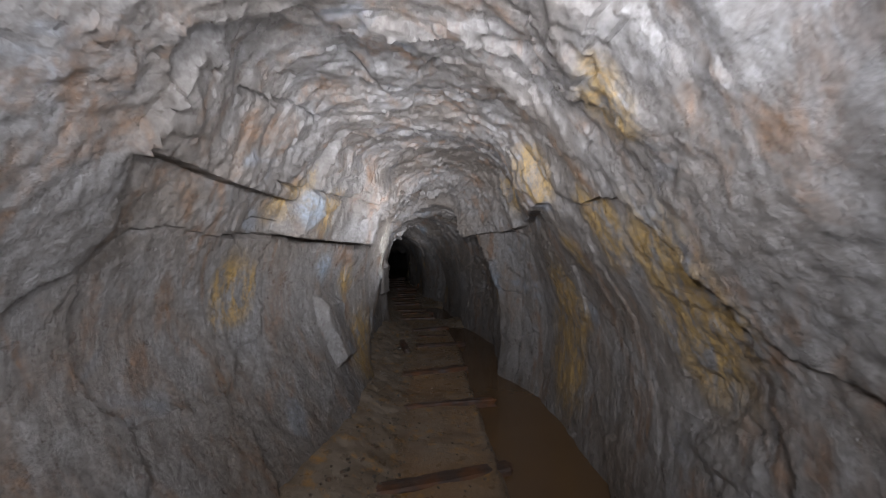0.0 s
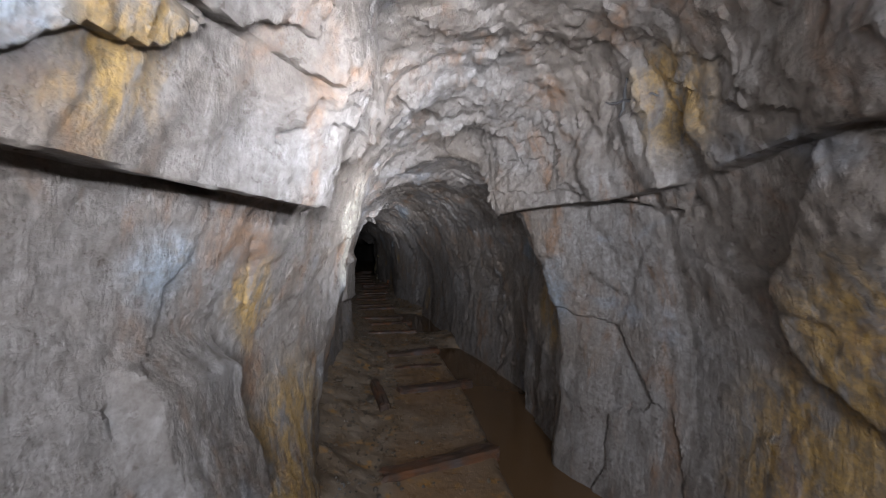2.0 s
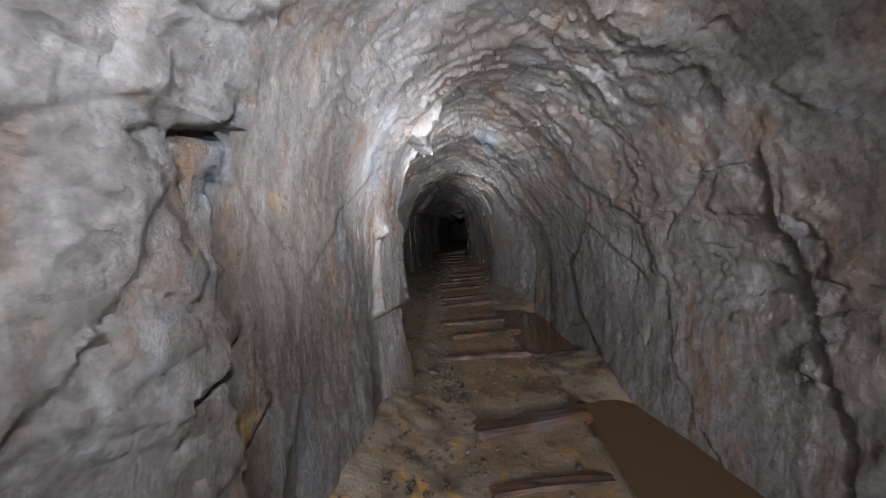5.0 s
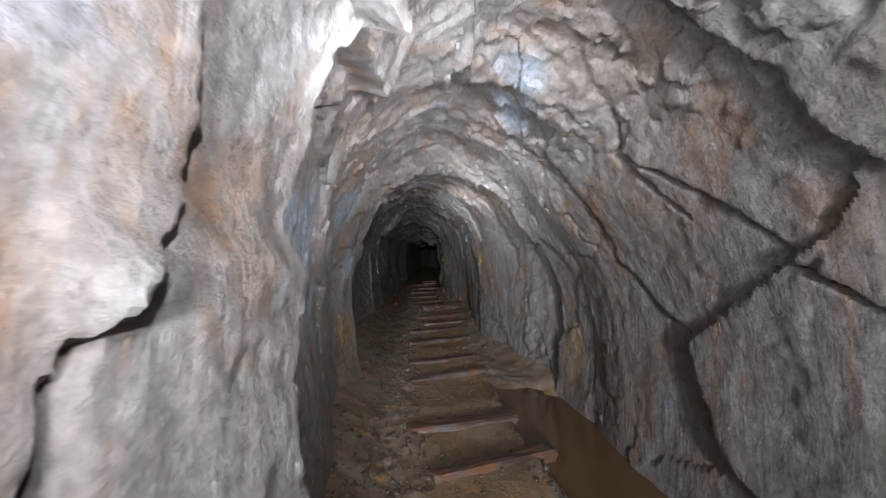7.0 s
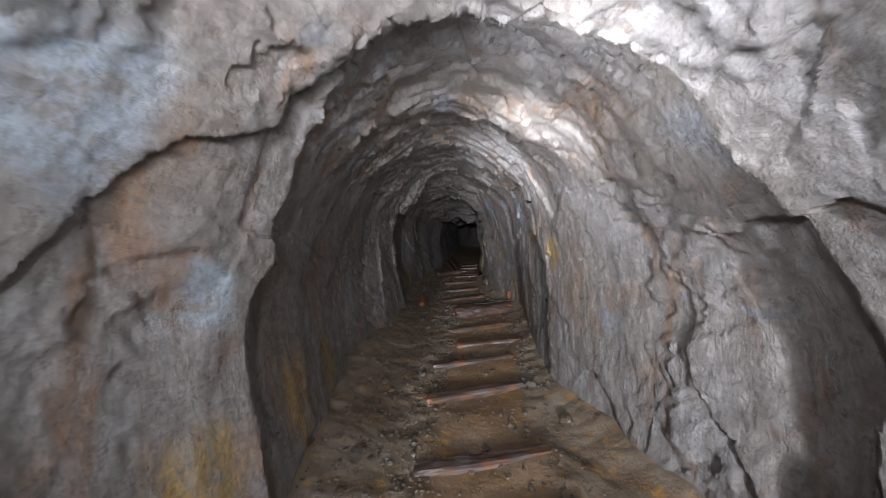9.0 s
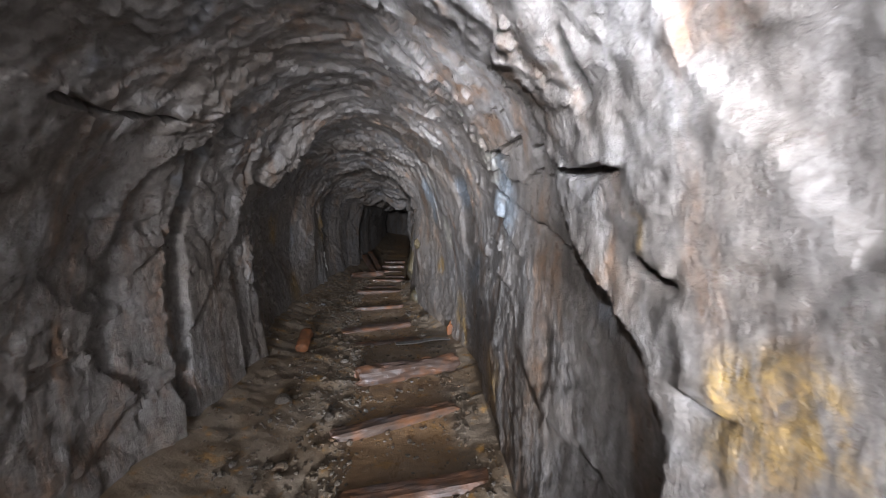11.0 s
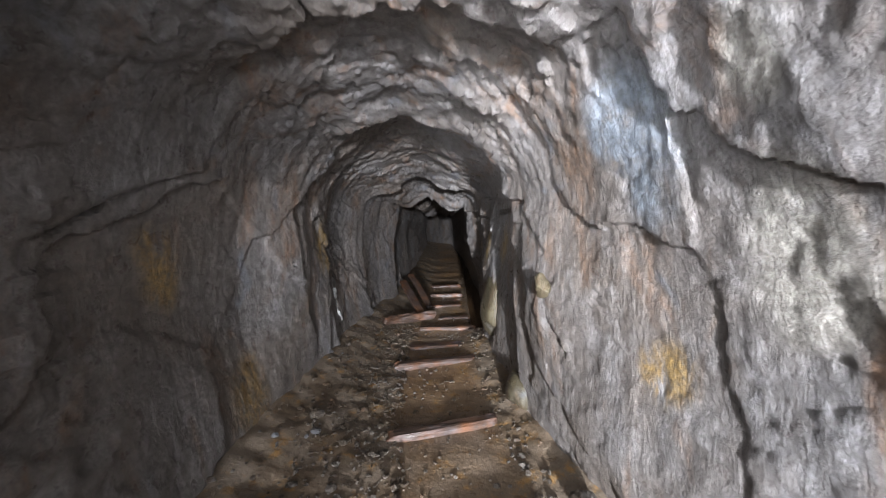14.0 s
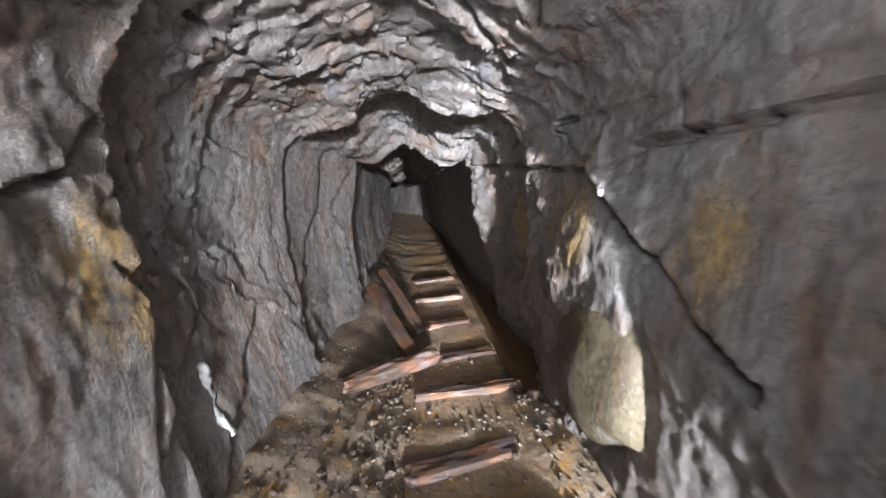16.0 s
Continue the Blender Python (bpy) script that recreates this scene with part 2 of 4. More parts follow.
ST_C = [
    (8.8, -1.55, -1.62, -1.5, 2.28, -0.08, 0.26, 0.3),
    (9.5, -1.8, -1.92, -1.8, 2.26, -0.3, 0.1, 0.12),
    (10.2, -2.0, -2.1, -1.88, 2.22, -0.32, 0.06, 0.05),
    (10.8, -2.1, -2.25, -2.0, 2.2, -0.42, 0.0, -0.05),
    (11.6, -2.4, -2.5, -2.25, 2.16, -0.62, -0.4, -0.4),
    (12.5, -2.7, -2.75, -2.5, 2.2, -0.86, -0.73, -0.76),
    (13.4, -2.85, -2.92, -2.75, 2.25, -1.01, -0.93, -0.93),
    (14.52, -2.96, -3.04, -2.96, 2.3, -1.17, -1.08, -1.04),
    (14.56, -2.97, -3.05, -2.97, 2.3, -0.98, -0.88, -0.88),
    (14.9, -3.05, -3.15, -3.08, 2.32, -1.1, -1.02, -1.02),
    (15.15, -3.15, -3.3, -3.2, 2.33, -1.3, -1.12, -1.08),
    (15.7, -3.25, -3.45, -3.35, 2.34, -1.5, -1.26, -1.2),
]
ST_D = [
    (16.3, -3.4, -3.6, -3.5, 2.33, -1.6, -1.45, -1.35),
    (17.0, -3.5, -3.72, -3.6, 2.3, -1.85, -1.82, -1.7),
    (17.7, -3.62, -3.62, -3.58, 2.25, -1.95, -1.92, -1.9),
    (18.2, -3.62, -3.75, -3.68, 2.2, -2.0, -2.02, -2.05),
    (18.9, -3.66, -3.85, -3.75, 2.1, -2.1, -2.12, -2.2),
    (19.8, -3.66, -3.85, -3.75, 2.0, -2.3, -2.2, -2.15),
    (21.0, -3.72, -3.85, -3.7, 1.88, -2.5, -2.35, -2.15),
    (23.0, -3.95, -4.0, -3.85, 1.78, -2.75, -2.6, -2.5),
    (27.0, -4.4, -4.5, -4.3, 1.75, -3.2, -3.0, -3.0),
    # invented stretch and bend, keeping the lit far end dim and out of view
    (34.0, -5.5, -5.6, -5.4, 1.75, -4.3, -4.1, -4.1),
    (45.0, -12.0, -12.1, -11.9, 1.75, -10.3, -10.1, -10.1),
]
STATIONS = np.array(ST_A + ST_B + ST_C + ST_D)

# blocks standing proud of the wall: side, y from, y to, z from, z to, how far, edge softness
BLOCKS = [
    (-1, 2.55, 3.62, 1.7, 2.32, 0.2, 0.03),
    (-1, 1.2, 2.5, 1.95, 2.35, 0.12, 0.05),
    (-1, 3.2, 3.62, 0.5, 1.05, 0.13, 0.04),
    (-1, 3.62, 3.95, 1.9, 2.2, 0.1, 0.03),
    (1, 3.75, 5.02, 1.88, 2.4, 0.16, 0.02),
    (1, 2.2, 3.6, 1.9, 2.1, 0.08, 0.05),
    (-1, 5.55, 5.93, 1.58, 2.1, 0.04, 0.03),
    (-1, 7.5, 8.3, 1.95, 2.3, 0.15, 0.03),
    (-1, 7.3, 8.2, 0.7, 1.3, 0.08, 0.05),
    (-1, 13.9, 14.5, 0.1, 2.1, 0.08, 0.04),
    (-1, 14.7, 15.6, 1.7, 2.3, 0.1, 0.05),
]


# broken edges where the drift widens behind a lip: y, how far at the left wall, roof and right wall, lead
LIPS = [
    (4.62, 0.0, 0.1, 0.0, 0.5), (4.85, 0.0, 0.0, 0.07, 0.5), (5.85, 0.06, 0.12, 0.0, 0.5), (7.78, 0.14, 0.0, 0.0, 0.6), (8.8, 0.0, 0.1, 0.0, 0.6),
    (10.45, 0.13, 0.14, 0.08, 0.5), (13.7, 0.1, 0.0, 0.0, 0.4), (14.9, 0.14, 0.05, 0.0, 0.5), (16.35, 0.0, 0.14, 0.0, 0.6),
    (17.5, 0.0, 0.1, 0.05, 0.5), (18.3, 0.06, 0.0, 0.0, 0.4), (19.6, 0.03, 0.1, 0.04, 0.5), (20.9, 0.12, 0.16, 0.1, 0.6),
]


# stretches where a wall is one smooth slab: side, y from, y to
SLABS = [(-1, 0.0, 4.2), (1, 3.2, 6.4), (-1, 7.2, 8.6), (1, 8.8, 9.8), (1, 11.6, 17.2), (-1, 16.4, 18.2)]


def section(y):
    """Outline of the drift at each y: arrays (n, 9) of x and z from left foot over the roof to right foot."""
    v = [np.interp(y, STATIONS[:, 0], STATIONS[:, k]) for k in range(1, 8)]
    l0, l1, l2, top, r2, r1, r0 = v
    one = np.ones_like(y)
    xs = [l0, l1, l2, l2 * 0.8 + r2 * 0.2, (l2 + r2) / 2, l2 * 0.2 + r2 * 0.8, r2, r1, r0]
    zs = [-0.12 * one, 0.95 * one, 1.66 * one, top - 0.2, top, top - 0.2, 1.66 * one, 0.95 * one, -0.12 * one]
    return np.stack(xs, 1), np.stack(zs, 1)


def spline(values, u):
    """Catmull-Rom through nine columns, at parameters u in 0..8."""
    padded = np.concatenate([2 * values[:, :1] - values[:, 1:2], values, 2 * values[:, -1:] - values[:, -2:-1]], 1)
    i = np.minimum(u.astype(int), 7)
    t = u - i
    a, b, c, d = padded[:, i], padded[:, i + 1], padded[:, i + 2], padded[:, i + 3]
    return 0.5 * (2 * b + (c - a) * t + (2 * a - 5 * b + 4 * c - d) * t * t + (3 * b - a - 3 * c + d) * t ** 3)


# stains: x, y, z, reach
OCHRE_A = [
    (-1.29, 2.31, 1.30, 0.20), (-0.84, 4.03, 0.34, 0.40), (0.97, 1.77, 1.63, 0.21), (1.08, 1.35, 1.46, 0.27), (0.76, 1.09, 2.09, 0.13),
    (1.32, 3.33, 0.57, 0.30), (0.73, 2.20, 2.01, 0.17), (1.20, 1.42, 1.19, 0.25), (-0.75, 2.91, 1.84, 0.17), (-1.01, 2.54, 2.09, 0.22),
    (-0.86, 3.96, 0.32, 0.30), (1.28, 3.16, 1.16, 0.34), (1.31, 3.38, 0.61, 0.39), (0.64, 2.51, 2.01, 0.14), (0.94, 3.66, 2.23, 0.22),
]
OCHRE_B = [
    (-0.90, 3.74, 1.24, 0.13), (0.91, 5.17, 1.06, 0.17), (0.89, 5.06, 1.03, 0.23), (-1.19, 6.24, 1.42, 0.05), (-1.11, 5.92, 0.73, 0.08),
    (-1.34, 7.91, 1.19, 0.05), (-1.39, 8.09, 1.02, 0.06), (0.05, 10.25, 0.43, 0.16), (-2.33, 10.99, 0.43, 0.21), (-2.00, 10.12, 0.33, 0.17),
    (-0.74, 12.36, 1.12, 0.10), (-2.04, 10.19, 0.58, 0.15), (-2.49, 11.80, 0.31, 0.24),
]
OCHRE_C = [
    (-1.00, 14.11, 0.35, 0.21), (-0.93, 12.59, 1.38, 0.05), (-0.73, 12.30, 1.18, 0.08), (-1.15, 15.59, 0.36, 0.20), (-3.57, 16.92, 0.28, 0.19),
    (-3.66, 16.40, 1.19, 0.14), (-1.40, 16.30, 0.82, 0.11), (-2.17, 18.96, 1.20, 0.20), (-2.29, 19.84, 0.94, 0.24), (-3.73, 18.22, 1.10, 0.21),
    (-3.72, 18.32, 0.95, 0.09), (-2.01, 18.21, 1.16, 0.12), (-2.17, 18.56, 0.49, 0.20),
]
BLUE_A = [
    (-0.74, 2.95, 1.71, 0.07), (-1.00, 3.35, 1.42, 0.10), (0.86, 4.81, 1.29, 0.17), (-0.82, 2.66, 1.86, 0.13), (-0.68, 4.57, 1.23, 0.10),
    (0.92, 4.84, 1.24, 0.17), (0.91, 5.84, 1.53, 0.18), (-1.06, 5.86, 1.46, 0.11), (-0.44, 8.85, 2.16, 0.11),
]
BLUE_B = [
    (-1.35, 7.93, 1.30, 0.14), (-0.53, 9.13, 2.18, 0.14), (-0.51, 8.69, 2.22, 0.13), (-1.54, 8.47, 1.38, 0.16), (-1.54, 8.50, 1.19, 0.20),
    (-1.85, 9.81, 1.72, 0.17), (-2.04, 10.28, 1.21, 0.10), (-1.05, 13.67, 1.59, 0.15), (-1.63, 16.16, 1.61, 0.16), (-1.66, 16.24, 1.65, 0.19),
    (-1.56, 16.19, 1.40, 0.09),
]
PALE = [
    (-0.69, 4.55, 1.40, 0.14), (-1.50, 15.76, 1.75, 0.09), (-1.36, 15.80, 1.31, 0.16), (-1.55, 15.69, 1.93, 0.09), (-1.10, 13.77, 1.74, 0.11),
    (-0.64, 4.44, 1.72, 0.15),
]

BLUE_C = [
    (-1.36, 7.96, 1.31, 0.14), (-1.37, 8.04, 1.33, 0.16), (-1.41, 8.18, 1.33, 0.13), (-1.39, 8.22, 1.46, 0.10), (-1.49, 8.44, 1.31, 0.12), (-0.55, 9.07, 2.14, 0.08), (-1.64, 16.36, 1.71, 0.10), (-1.53, 16.27, 1.48, 0.07), (-1.64, 16.35, 1.70, 0.08), (0.97, 6.04, 1.54, 0.10), (-1.19, 15.00, 1.69, 0.14),
]
OCHRE_D = [
    (-1.46, 8.31, 1.23, 0.05), (-1.40, 8.06, 1.21, 0.06), (-1.46, 8.24, 1.00, 0.05), (-1.23, 2.41, 1.28, 0.13), (1.06, 2.35, 1.57, 0.14), (1.37, 3.36, 0.69, 0.16), (0.83, 2.65, 2.07, 0.06), (1.18, 1.24, 1.34, 0.20), (1.05, 1.46, 1.57, 0.14), (-1.22, 2.45, 1.25, 0.08), (-0.72, 4.18, 0.27, 0.09), (-0.90, 3.81, 1.23, 0.06), (-2.14, 19.18, 1.09, 0.10), (-2.01, 18.21, 1.08, 0.14),
]

# open joints in rock, block shade cut as grooves: half width, points along each
JOINTS_A = [
    (0.01, [(-0.75, 1.55, 2.29), (-0.69, 1.82, 2.36), (-0.62, 2.14, 2.42)]),
    (0.012, [(-0.34, 1.70, 2.52), (-0.22, 1.95, 2.54), (-0.03, 1.99, 2.55), (0.12, 1.71, 2.53)]),
    (0.012, [(0.39, 1.31, 2.44), (0.52, 1.27, 2.37), (0.60, 1.25, 2.31)]),
    (0.014, [(-0.96, 2.17, 2.06), (-0.95, 2.39, 2.05), (-0.90, 2.64, 2.08), (-0.84, 3.02, 2.10), (-0.67, 3.37, 2.12)]),
    (0.014, [(-1.14, 2.10, 1.66), (-1.15, 2.29, 1.67), (-1.07, 2.73, 1.68)]),
    (0.01, [(-1.00, 3.13, 1.70), (-0.82, 3.52, 1.65), (-0.73, 3.89, 1.65)]),
    (0.012, [(0.81, 3.65, 2.26), (0.92, 3.29, 2.05), (0.98, 2.99, 1.85), (0.97, 2.64, 1.78)]),
    (0.01, [(0.67, 4.71, 1.91), (1.07, 3.76, 1.78)]),
]
JOINTS_AND_SHADE_B = [
    (0.012, [(1.21, 3.01, 1.41), (1.30, 2.70, 1.17), (1.33, 2.36, 1.02), (1.34, 2.18, 0.91)]),
    (0.01, [(-0.49, 2.53, 2.49), (-0.28, 3.04, 2.54), (-0.06, 2.92, 2.57)]),
    # two grooves carved for the dark shadow under and behind the proud block
    (0.022, [(-0.89, 3.36, 1.68), (-0.83, 3.48, 1.67), (-0.77, 3.67, 1.67)]),
    (0.018, [(-0.77, 3.67, 1.67), (-0.72, 3.70, 1.79), (-0.67, 3.74, 1.87), (-0.61, 3.64, 2.05)]),
    (0.014, [(-0.80, 3.34, 1.91), (-0.75, 3.38, 1.98), (-0.71, 3.37, 2.06)]),
    (0.008, [(-0.81, 3.59, 1.62), (-0.88, 3.69, 1.38), (-0.92, 3.71, 1.25)]),
    (0.012, [(0.63, 4.77, 1.92), (0.89, 4.39, 1.85), (1.02, 4.09, 1.81), (1.09, 3.87, 1.74)]),
    (0.01, [(0.57, 4.61, 2.23), (0.47, 4.71, 2.26), (0.29, 4.78, 2.34)]),
]
JOINTS_C = [
    (0.007, [(0.93, 5.78, 1.75), (0.89, 4.65, 1.52)]),
    (0.007, [(1.01, 4.55, 1.42), (1.17, 4.40, 1.27)]),
    (0.01, [(-0.36, 4.04, 2.27), (-0.15, 4.56, 2.38), (0.13, 4.45, 2.45)]),
    (0.008, [(0.55, 4.41, 2.33), (0.72, 4.43, 2.15), (0.85, 4.41, 1.90)]),
    (0.035, [(0.63, 4.88, 1.85), (0.92, 5.43, 1.78), (1.03, 5.87, 1.52), (1.04, 6.05, 0.95), (1.01, 6.09, 0.19)]),
    (0.01, [(0.86, 6.20, 1.72), (0.96, 5.72, 1.61), (0.97, 5.57, 1.62)]),
    (0.012, [(-0.63, 5.49, 2.03), (-0.36, 5.79, 2.24), (0.08, 5.62, 2.28)]),
    (0.014, [(-0.90, 5.99, 1.90), (-0.99, 5.97, 1.77), (-1.04, 5.89, 1.63)]),
    (0.014, [(-1.05, 5.72, 1.52), (-1.07, 5.92, 1.58)]),
]
JOINTS_D = [
    (0.01, [(-1.17, 6.00, 0.99), (-1.15, 5.85, 0.94), (-1.13, 5.75, 0.91)]),
    (0.009, [(-1.16, 6.12, 0.71), (-1.14, 5.92, 0.60)]),
    (0.008, [(-0.17, 6.95, 2.30), (0.03, 7.29, 2.19)]),
    (0.009, [(0.10, 6.85, 2.23), (0.24, 6.94, 2.13), (0.45, 6.81, 1.99)]),
    (0.007, [(-0.12, 8.79, 1.75), (0.30, 8.27, 1.23), (0.55, 7.79, 0.87)]),
    (0.007, [(0.48, 6.81, 1.96), (0.61, 7.43, 1.23), (0.58, 7.69, 0.42)]),
    (0.007, [(0.68, 6.65, 1.76), (0.75, 6.59, 1.67), (0.80, 6.51, 1.62)]),
    (0.02, [(-1.25, 7.86, 1.64), (-1.26, 7.91, 1.65), (-1.26, 8.01, 1.69), (-1.26, 8.31, 1.86)]),
    (0.02, [(-1.34, 7.92, 1.35), (-1.35, 7.98, 1.39), (-1.36, 8.07, 1.43), (-1.36, 8.18, 1.52)]),
]
JOINTS_E = [
    (0.012, [(-0.18, 8.69, 1.91), (-0.13, 8.82, 1.75), (0.02, 8.72, 1.54), (0.11, 8.65, 1.43)]),
    (0.012, [(-0.37, 9.34, 1.86), (-0.27, 9.72, 1.60), (-0.19, 9.45, 1.52), (-0.10, 9.49, 1.38), (-0.04, 9.41, 1.31)]),
    (0.012, [(-1.50, 8.94, 1.79), (-1.46, 9.05, 1.93), (-1.40, 9.19, 2.04)]),
    (0.008, [(-1.52, 8.57, 1.31), (-1.53, 8.65, 1.39), (-1.55, 8.73, 1.39)]),
    (0.008, [(-1.39, 8.60, 1.78), (-1.47, 8.66, 1.61), (-1.55, 8.72, 1.41)]),
    (0.012, [(-2.52, 12.85, 1.79), (-2.58, 13.04, 1.79), (-2.61, 13.40, 1.87), (-2.50, 13.58, 2.01)]),
    (0.01, [(-2.60, 13.39, 1.88), (-2.93, 13.76, 1.25), (-2.93, 13.56, 1.12)]),
    (0.014, [(-1.57, 13.37, 2.17), (-1.35, 13.63, 2.03), (-1.11, 13.65, 1.79), (-1.04, 13.24, 1.77)]),
]
JOINTS_F = [
    (0.01, [(-2.65, 13.90, 1.95), (-3.09, 14.72, 1.31), (-3.08, 14.83, 0.30)]),
    (0.01, [(-0.99, 13.14, 1.71), (-0.91, 12.84, 1.63), (-0.85, 12.62, 1.59)]),
    (0.01, [(-1.08, 12.61, 1.92), (-1.00, 12.64, 1.84), (-0.95, 12.68, 1.77)]),
    (0.007, [(-0.98, 13.49, 1.51), (-0.87, 12.99, 1.35), (-0.81, 12.74, 1.26)]),
    (0.008, [(-0.80, 12.61, 1.38), (-0.77, 12.51, 1.34)]),
    (0.008, [(-0.74, 12.50, 1.12), (-0.71, 12.41, 1.12)]),
    (0.008, [(-0.95, 13.55, 0.86), (-0.88, 13.22, 0.64), (-0.81, 12.86, 0.64)]),
    (0.014, [(-1.27, 13.80, 1.96), (-1.17, 13.72, 1.86), (-1.11, 13.63, 1.79), (-1.05, 13.44, 1.73)]),
    (0.009, [(-1.22, 14.19, 1.85), (-1.08, 13.84, 1.67), (-1.01, 13.60, 1.56)]),
]
JOINTS_G = [
    (0.009, [(-1.14, 14.26, 1.69), (-1.00, 13.73, 1.42), (-0.95, 13.48, 1.27)]),
    (0.008, [(-1.06, 13.96, 1.55), (-1.00, 13.72, 1.45)]),
    (0.009, [(-1.02, 14.87, 1.28), (-1.04, 14.13, 1.20)]),
    (0.008, [(-1.04, 14.07, 1.35), (-1.00, 13.81, 1.26)]),
    (0.007, [(-1.00, 13.89, 1.15), (-0.97, 13.69, 1.09)]),
    (0.012, [(-2.94, 15.03, 1.97), (-2.88, 16.41, 2.26), (-2.11, 15.96, 2.24)]),
    (0.012, [(-2.76, 14.28, 1.91), (-2.95, 14.49, 1.66), (-3.15, 14.88, 1.28), (-3.14, 14.90, 0.74)]),
    (0.014, [(-3.06, 14.98, 1.79), (-3.09, 15.28, 1.91), (-2.99, 15.20, 2.00)]),
    (0.012, [(-3.01, 15.62, 2.10), (-2.88, 16.08, 2.24), (-2.81, 16.44, 2.29), (-2.32, 16.31, 2.29)]),
    (0.01, [(-2.80, 17.67, 2.25), (-2.45, 18.61, 1.98), (-1.88, 17.37, 1.51)]),
]
JOINTS_H = [
    (0.008, [(-3.48, 15.88, 1.36), (-3.53, 16.24, 1.54), (-3.55, 16.58, 1.64)]),
    (0.01, [(-3.42, 15.63, 1.28), (-3.41, 15.55, 0.99), (-3.32, 15.25, 0.83)]),
    (0.012, [(-2.43, 17.73, 2.14), (-2.14, 17.86, 1.91), (-1.90, 17.57, 1.54)]),
    (0.009, [(-2.15, 19.15, 1.64), (-1.86, 17.27, 1.50)]),
    (0.012, [(-3.59, 17.86, 1.72), (-3.78, 18.36, 1.03), (-3.64, 18.07, 0.09)]),
    (0.01, [(-2.44, 18.41, 2.02), (-2.15, 19.17, 1.61), (-2.05, 18.45, 1.05)]),
    (0.009, [(-1.86, 17.27, 1.46), (-1.79, 16.93, 1.20)]),
    (0.008, [(-1.77, 16.93, 0.83), (-1.69, 16.81, 0.69)]),
    (0.01, [(-3.28, 17.40, 2.05), (-2.94, 17.76, 2.22), (-2.68, 17.93, 2.21)]),
]
JOINTS_I = [
    (0.02, [(-2.62, 18.77, 2.04), (-2.39, 19.01, 1.86), (-2.08, 18.91, 1.40), (-2.04, 18.42, 1.05), (-2.02, 18.18, 0.87), (-1.98, 18.03, 0.79)]),
    (0.01, [(-3.69, 17.98, 1.37), (-3.72, 18.15, 1.44), (-3.71, 18.24, 1.60)]),
    (0.012, [(-3.66, 18.35, 1.73), (-3.75, 18.44, 1.51), (-3.82, 18.64, 1.00), (-3.74, 18.62, 0.38)]),
    (0.016, [(-2.03, 18.58, 1.44), (-2.00, 18.34, 1.46), (-1.97, 18.11, 1.46), (-1.94, 17.87, 1.47)]),
    (0.012, [(-3.49, 18.47, 1.90), (-3.52, 18.83, 1.86), (-3.45, 18.93, 1.88)]),
    (0.01, [(-2.66, 20.55, 1.72), (-2.41, 20.73, 1.52), (-2.08, 18.91, 1.38)]),
]
JOINTS_AND_SHADE = JOINTS_A + JOINTS_AND_SHADE_B + JOINTS_C + JOINTS_D + JOINTS_E + JOINTS_F + JOINTS_G + JOINTS_H + JOINTS_I


def stain_field(p, spots):
    warp = p + 0.06 * np.stack([vnoise(p * 6 + 5, 91), vnoise(p * 6 + 9, 92), vnoise(p * 6 + 3, 93)], 1)
    out = np.zeros(len(p))
    for x, y, z, r in spots:
        near = np.abs(p[:, 1] - y) < r * 2.2
        d = np.sqrt((warp[near, 0] - x) ** 2 + (warp[near, 1] - y) ** 2 + ((warp[near, 2] - z) * 0.7) ** 2)
        out[near] = np.maximum(out[near], 0.85 * (1 - ramp(d, r * 0.55, r * 1.3)))
    return out


def mesh_of(name, verts, faces, material, smooth=True, stains=None):
    me = bpy.data.meshes.new(name)
    me.vertices.add(len(verts))
    me.vertices.foreach_set("co", np.asarray(verts, np.float32).ravel())
    faces = np.asarray(faces, np.int32)
    me.loops.add(faces.size)
    me.loops.foreach_set("vertex_index", faces.ravel())
    me.polygons.add(len(faces))
    me.polygons.foreach_set("loop_start", np.arange(0, faces.size, faces.shape[1], dtype=np.int32))
    me.update(calc_edges=True)
    me.polygons.foreach_set("use_smooth", np.full(len(faces), smooth))
    me.materials.append(material)
    if stains is not None:
        a = me.color_attributes.new("stain", "FLOAT_COLOR", "POINT")
        a.data.foreach_set("color", np.concatenate([stains, np.ones((len(verts), 1))], 1).astype(np.float32).ravel())
    return me


def grid_faces(n, m):
    i, j = np.meshgrid(np.arange(n - 1), np.arange(m - 1), indexing="ij")
    a = (i * m + j).ravel()
    return np.stack([a, a + 1, a + m + 1, a + m], 1)


def terrace(f, k, sharp=0.12):
    """Noise broken into flat treads with steep, ragged risers."""
    g = f * k
    whole = np.floor(g)
    return (whole + ramp(g - whole, 1 - sharp, 1.0)) / k


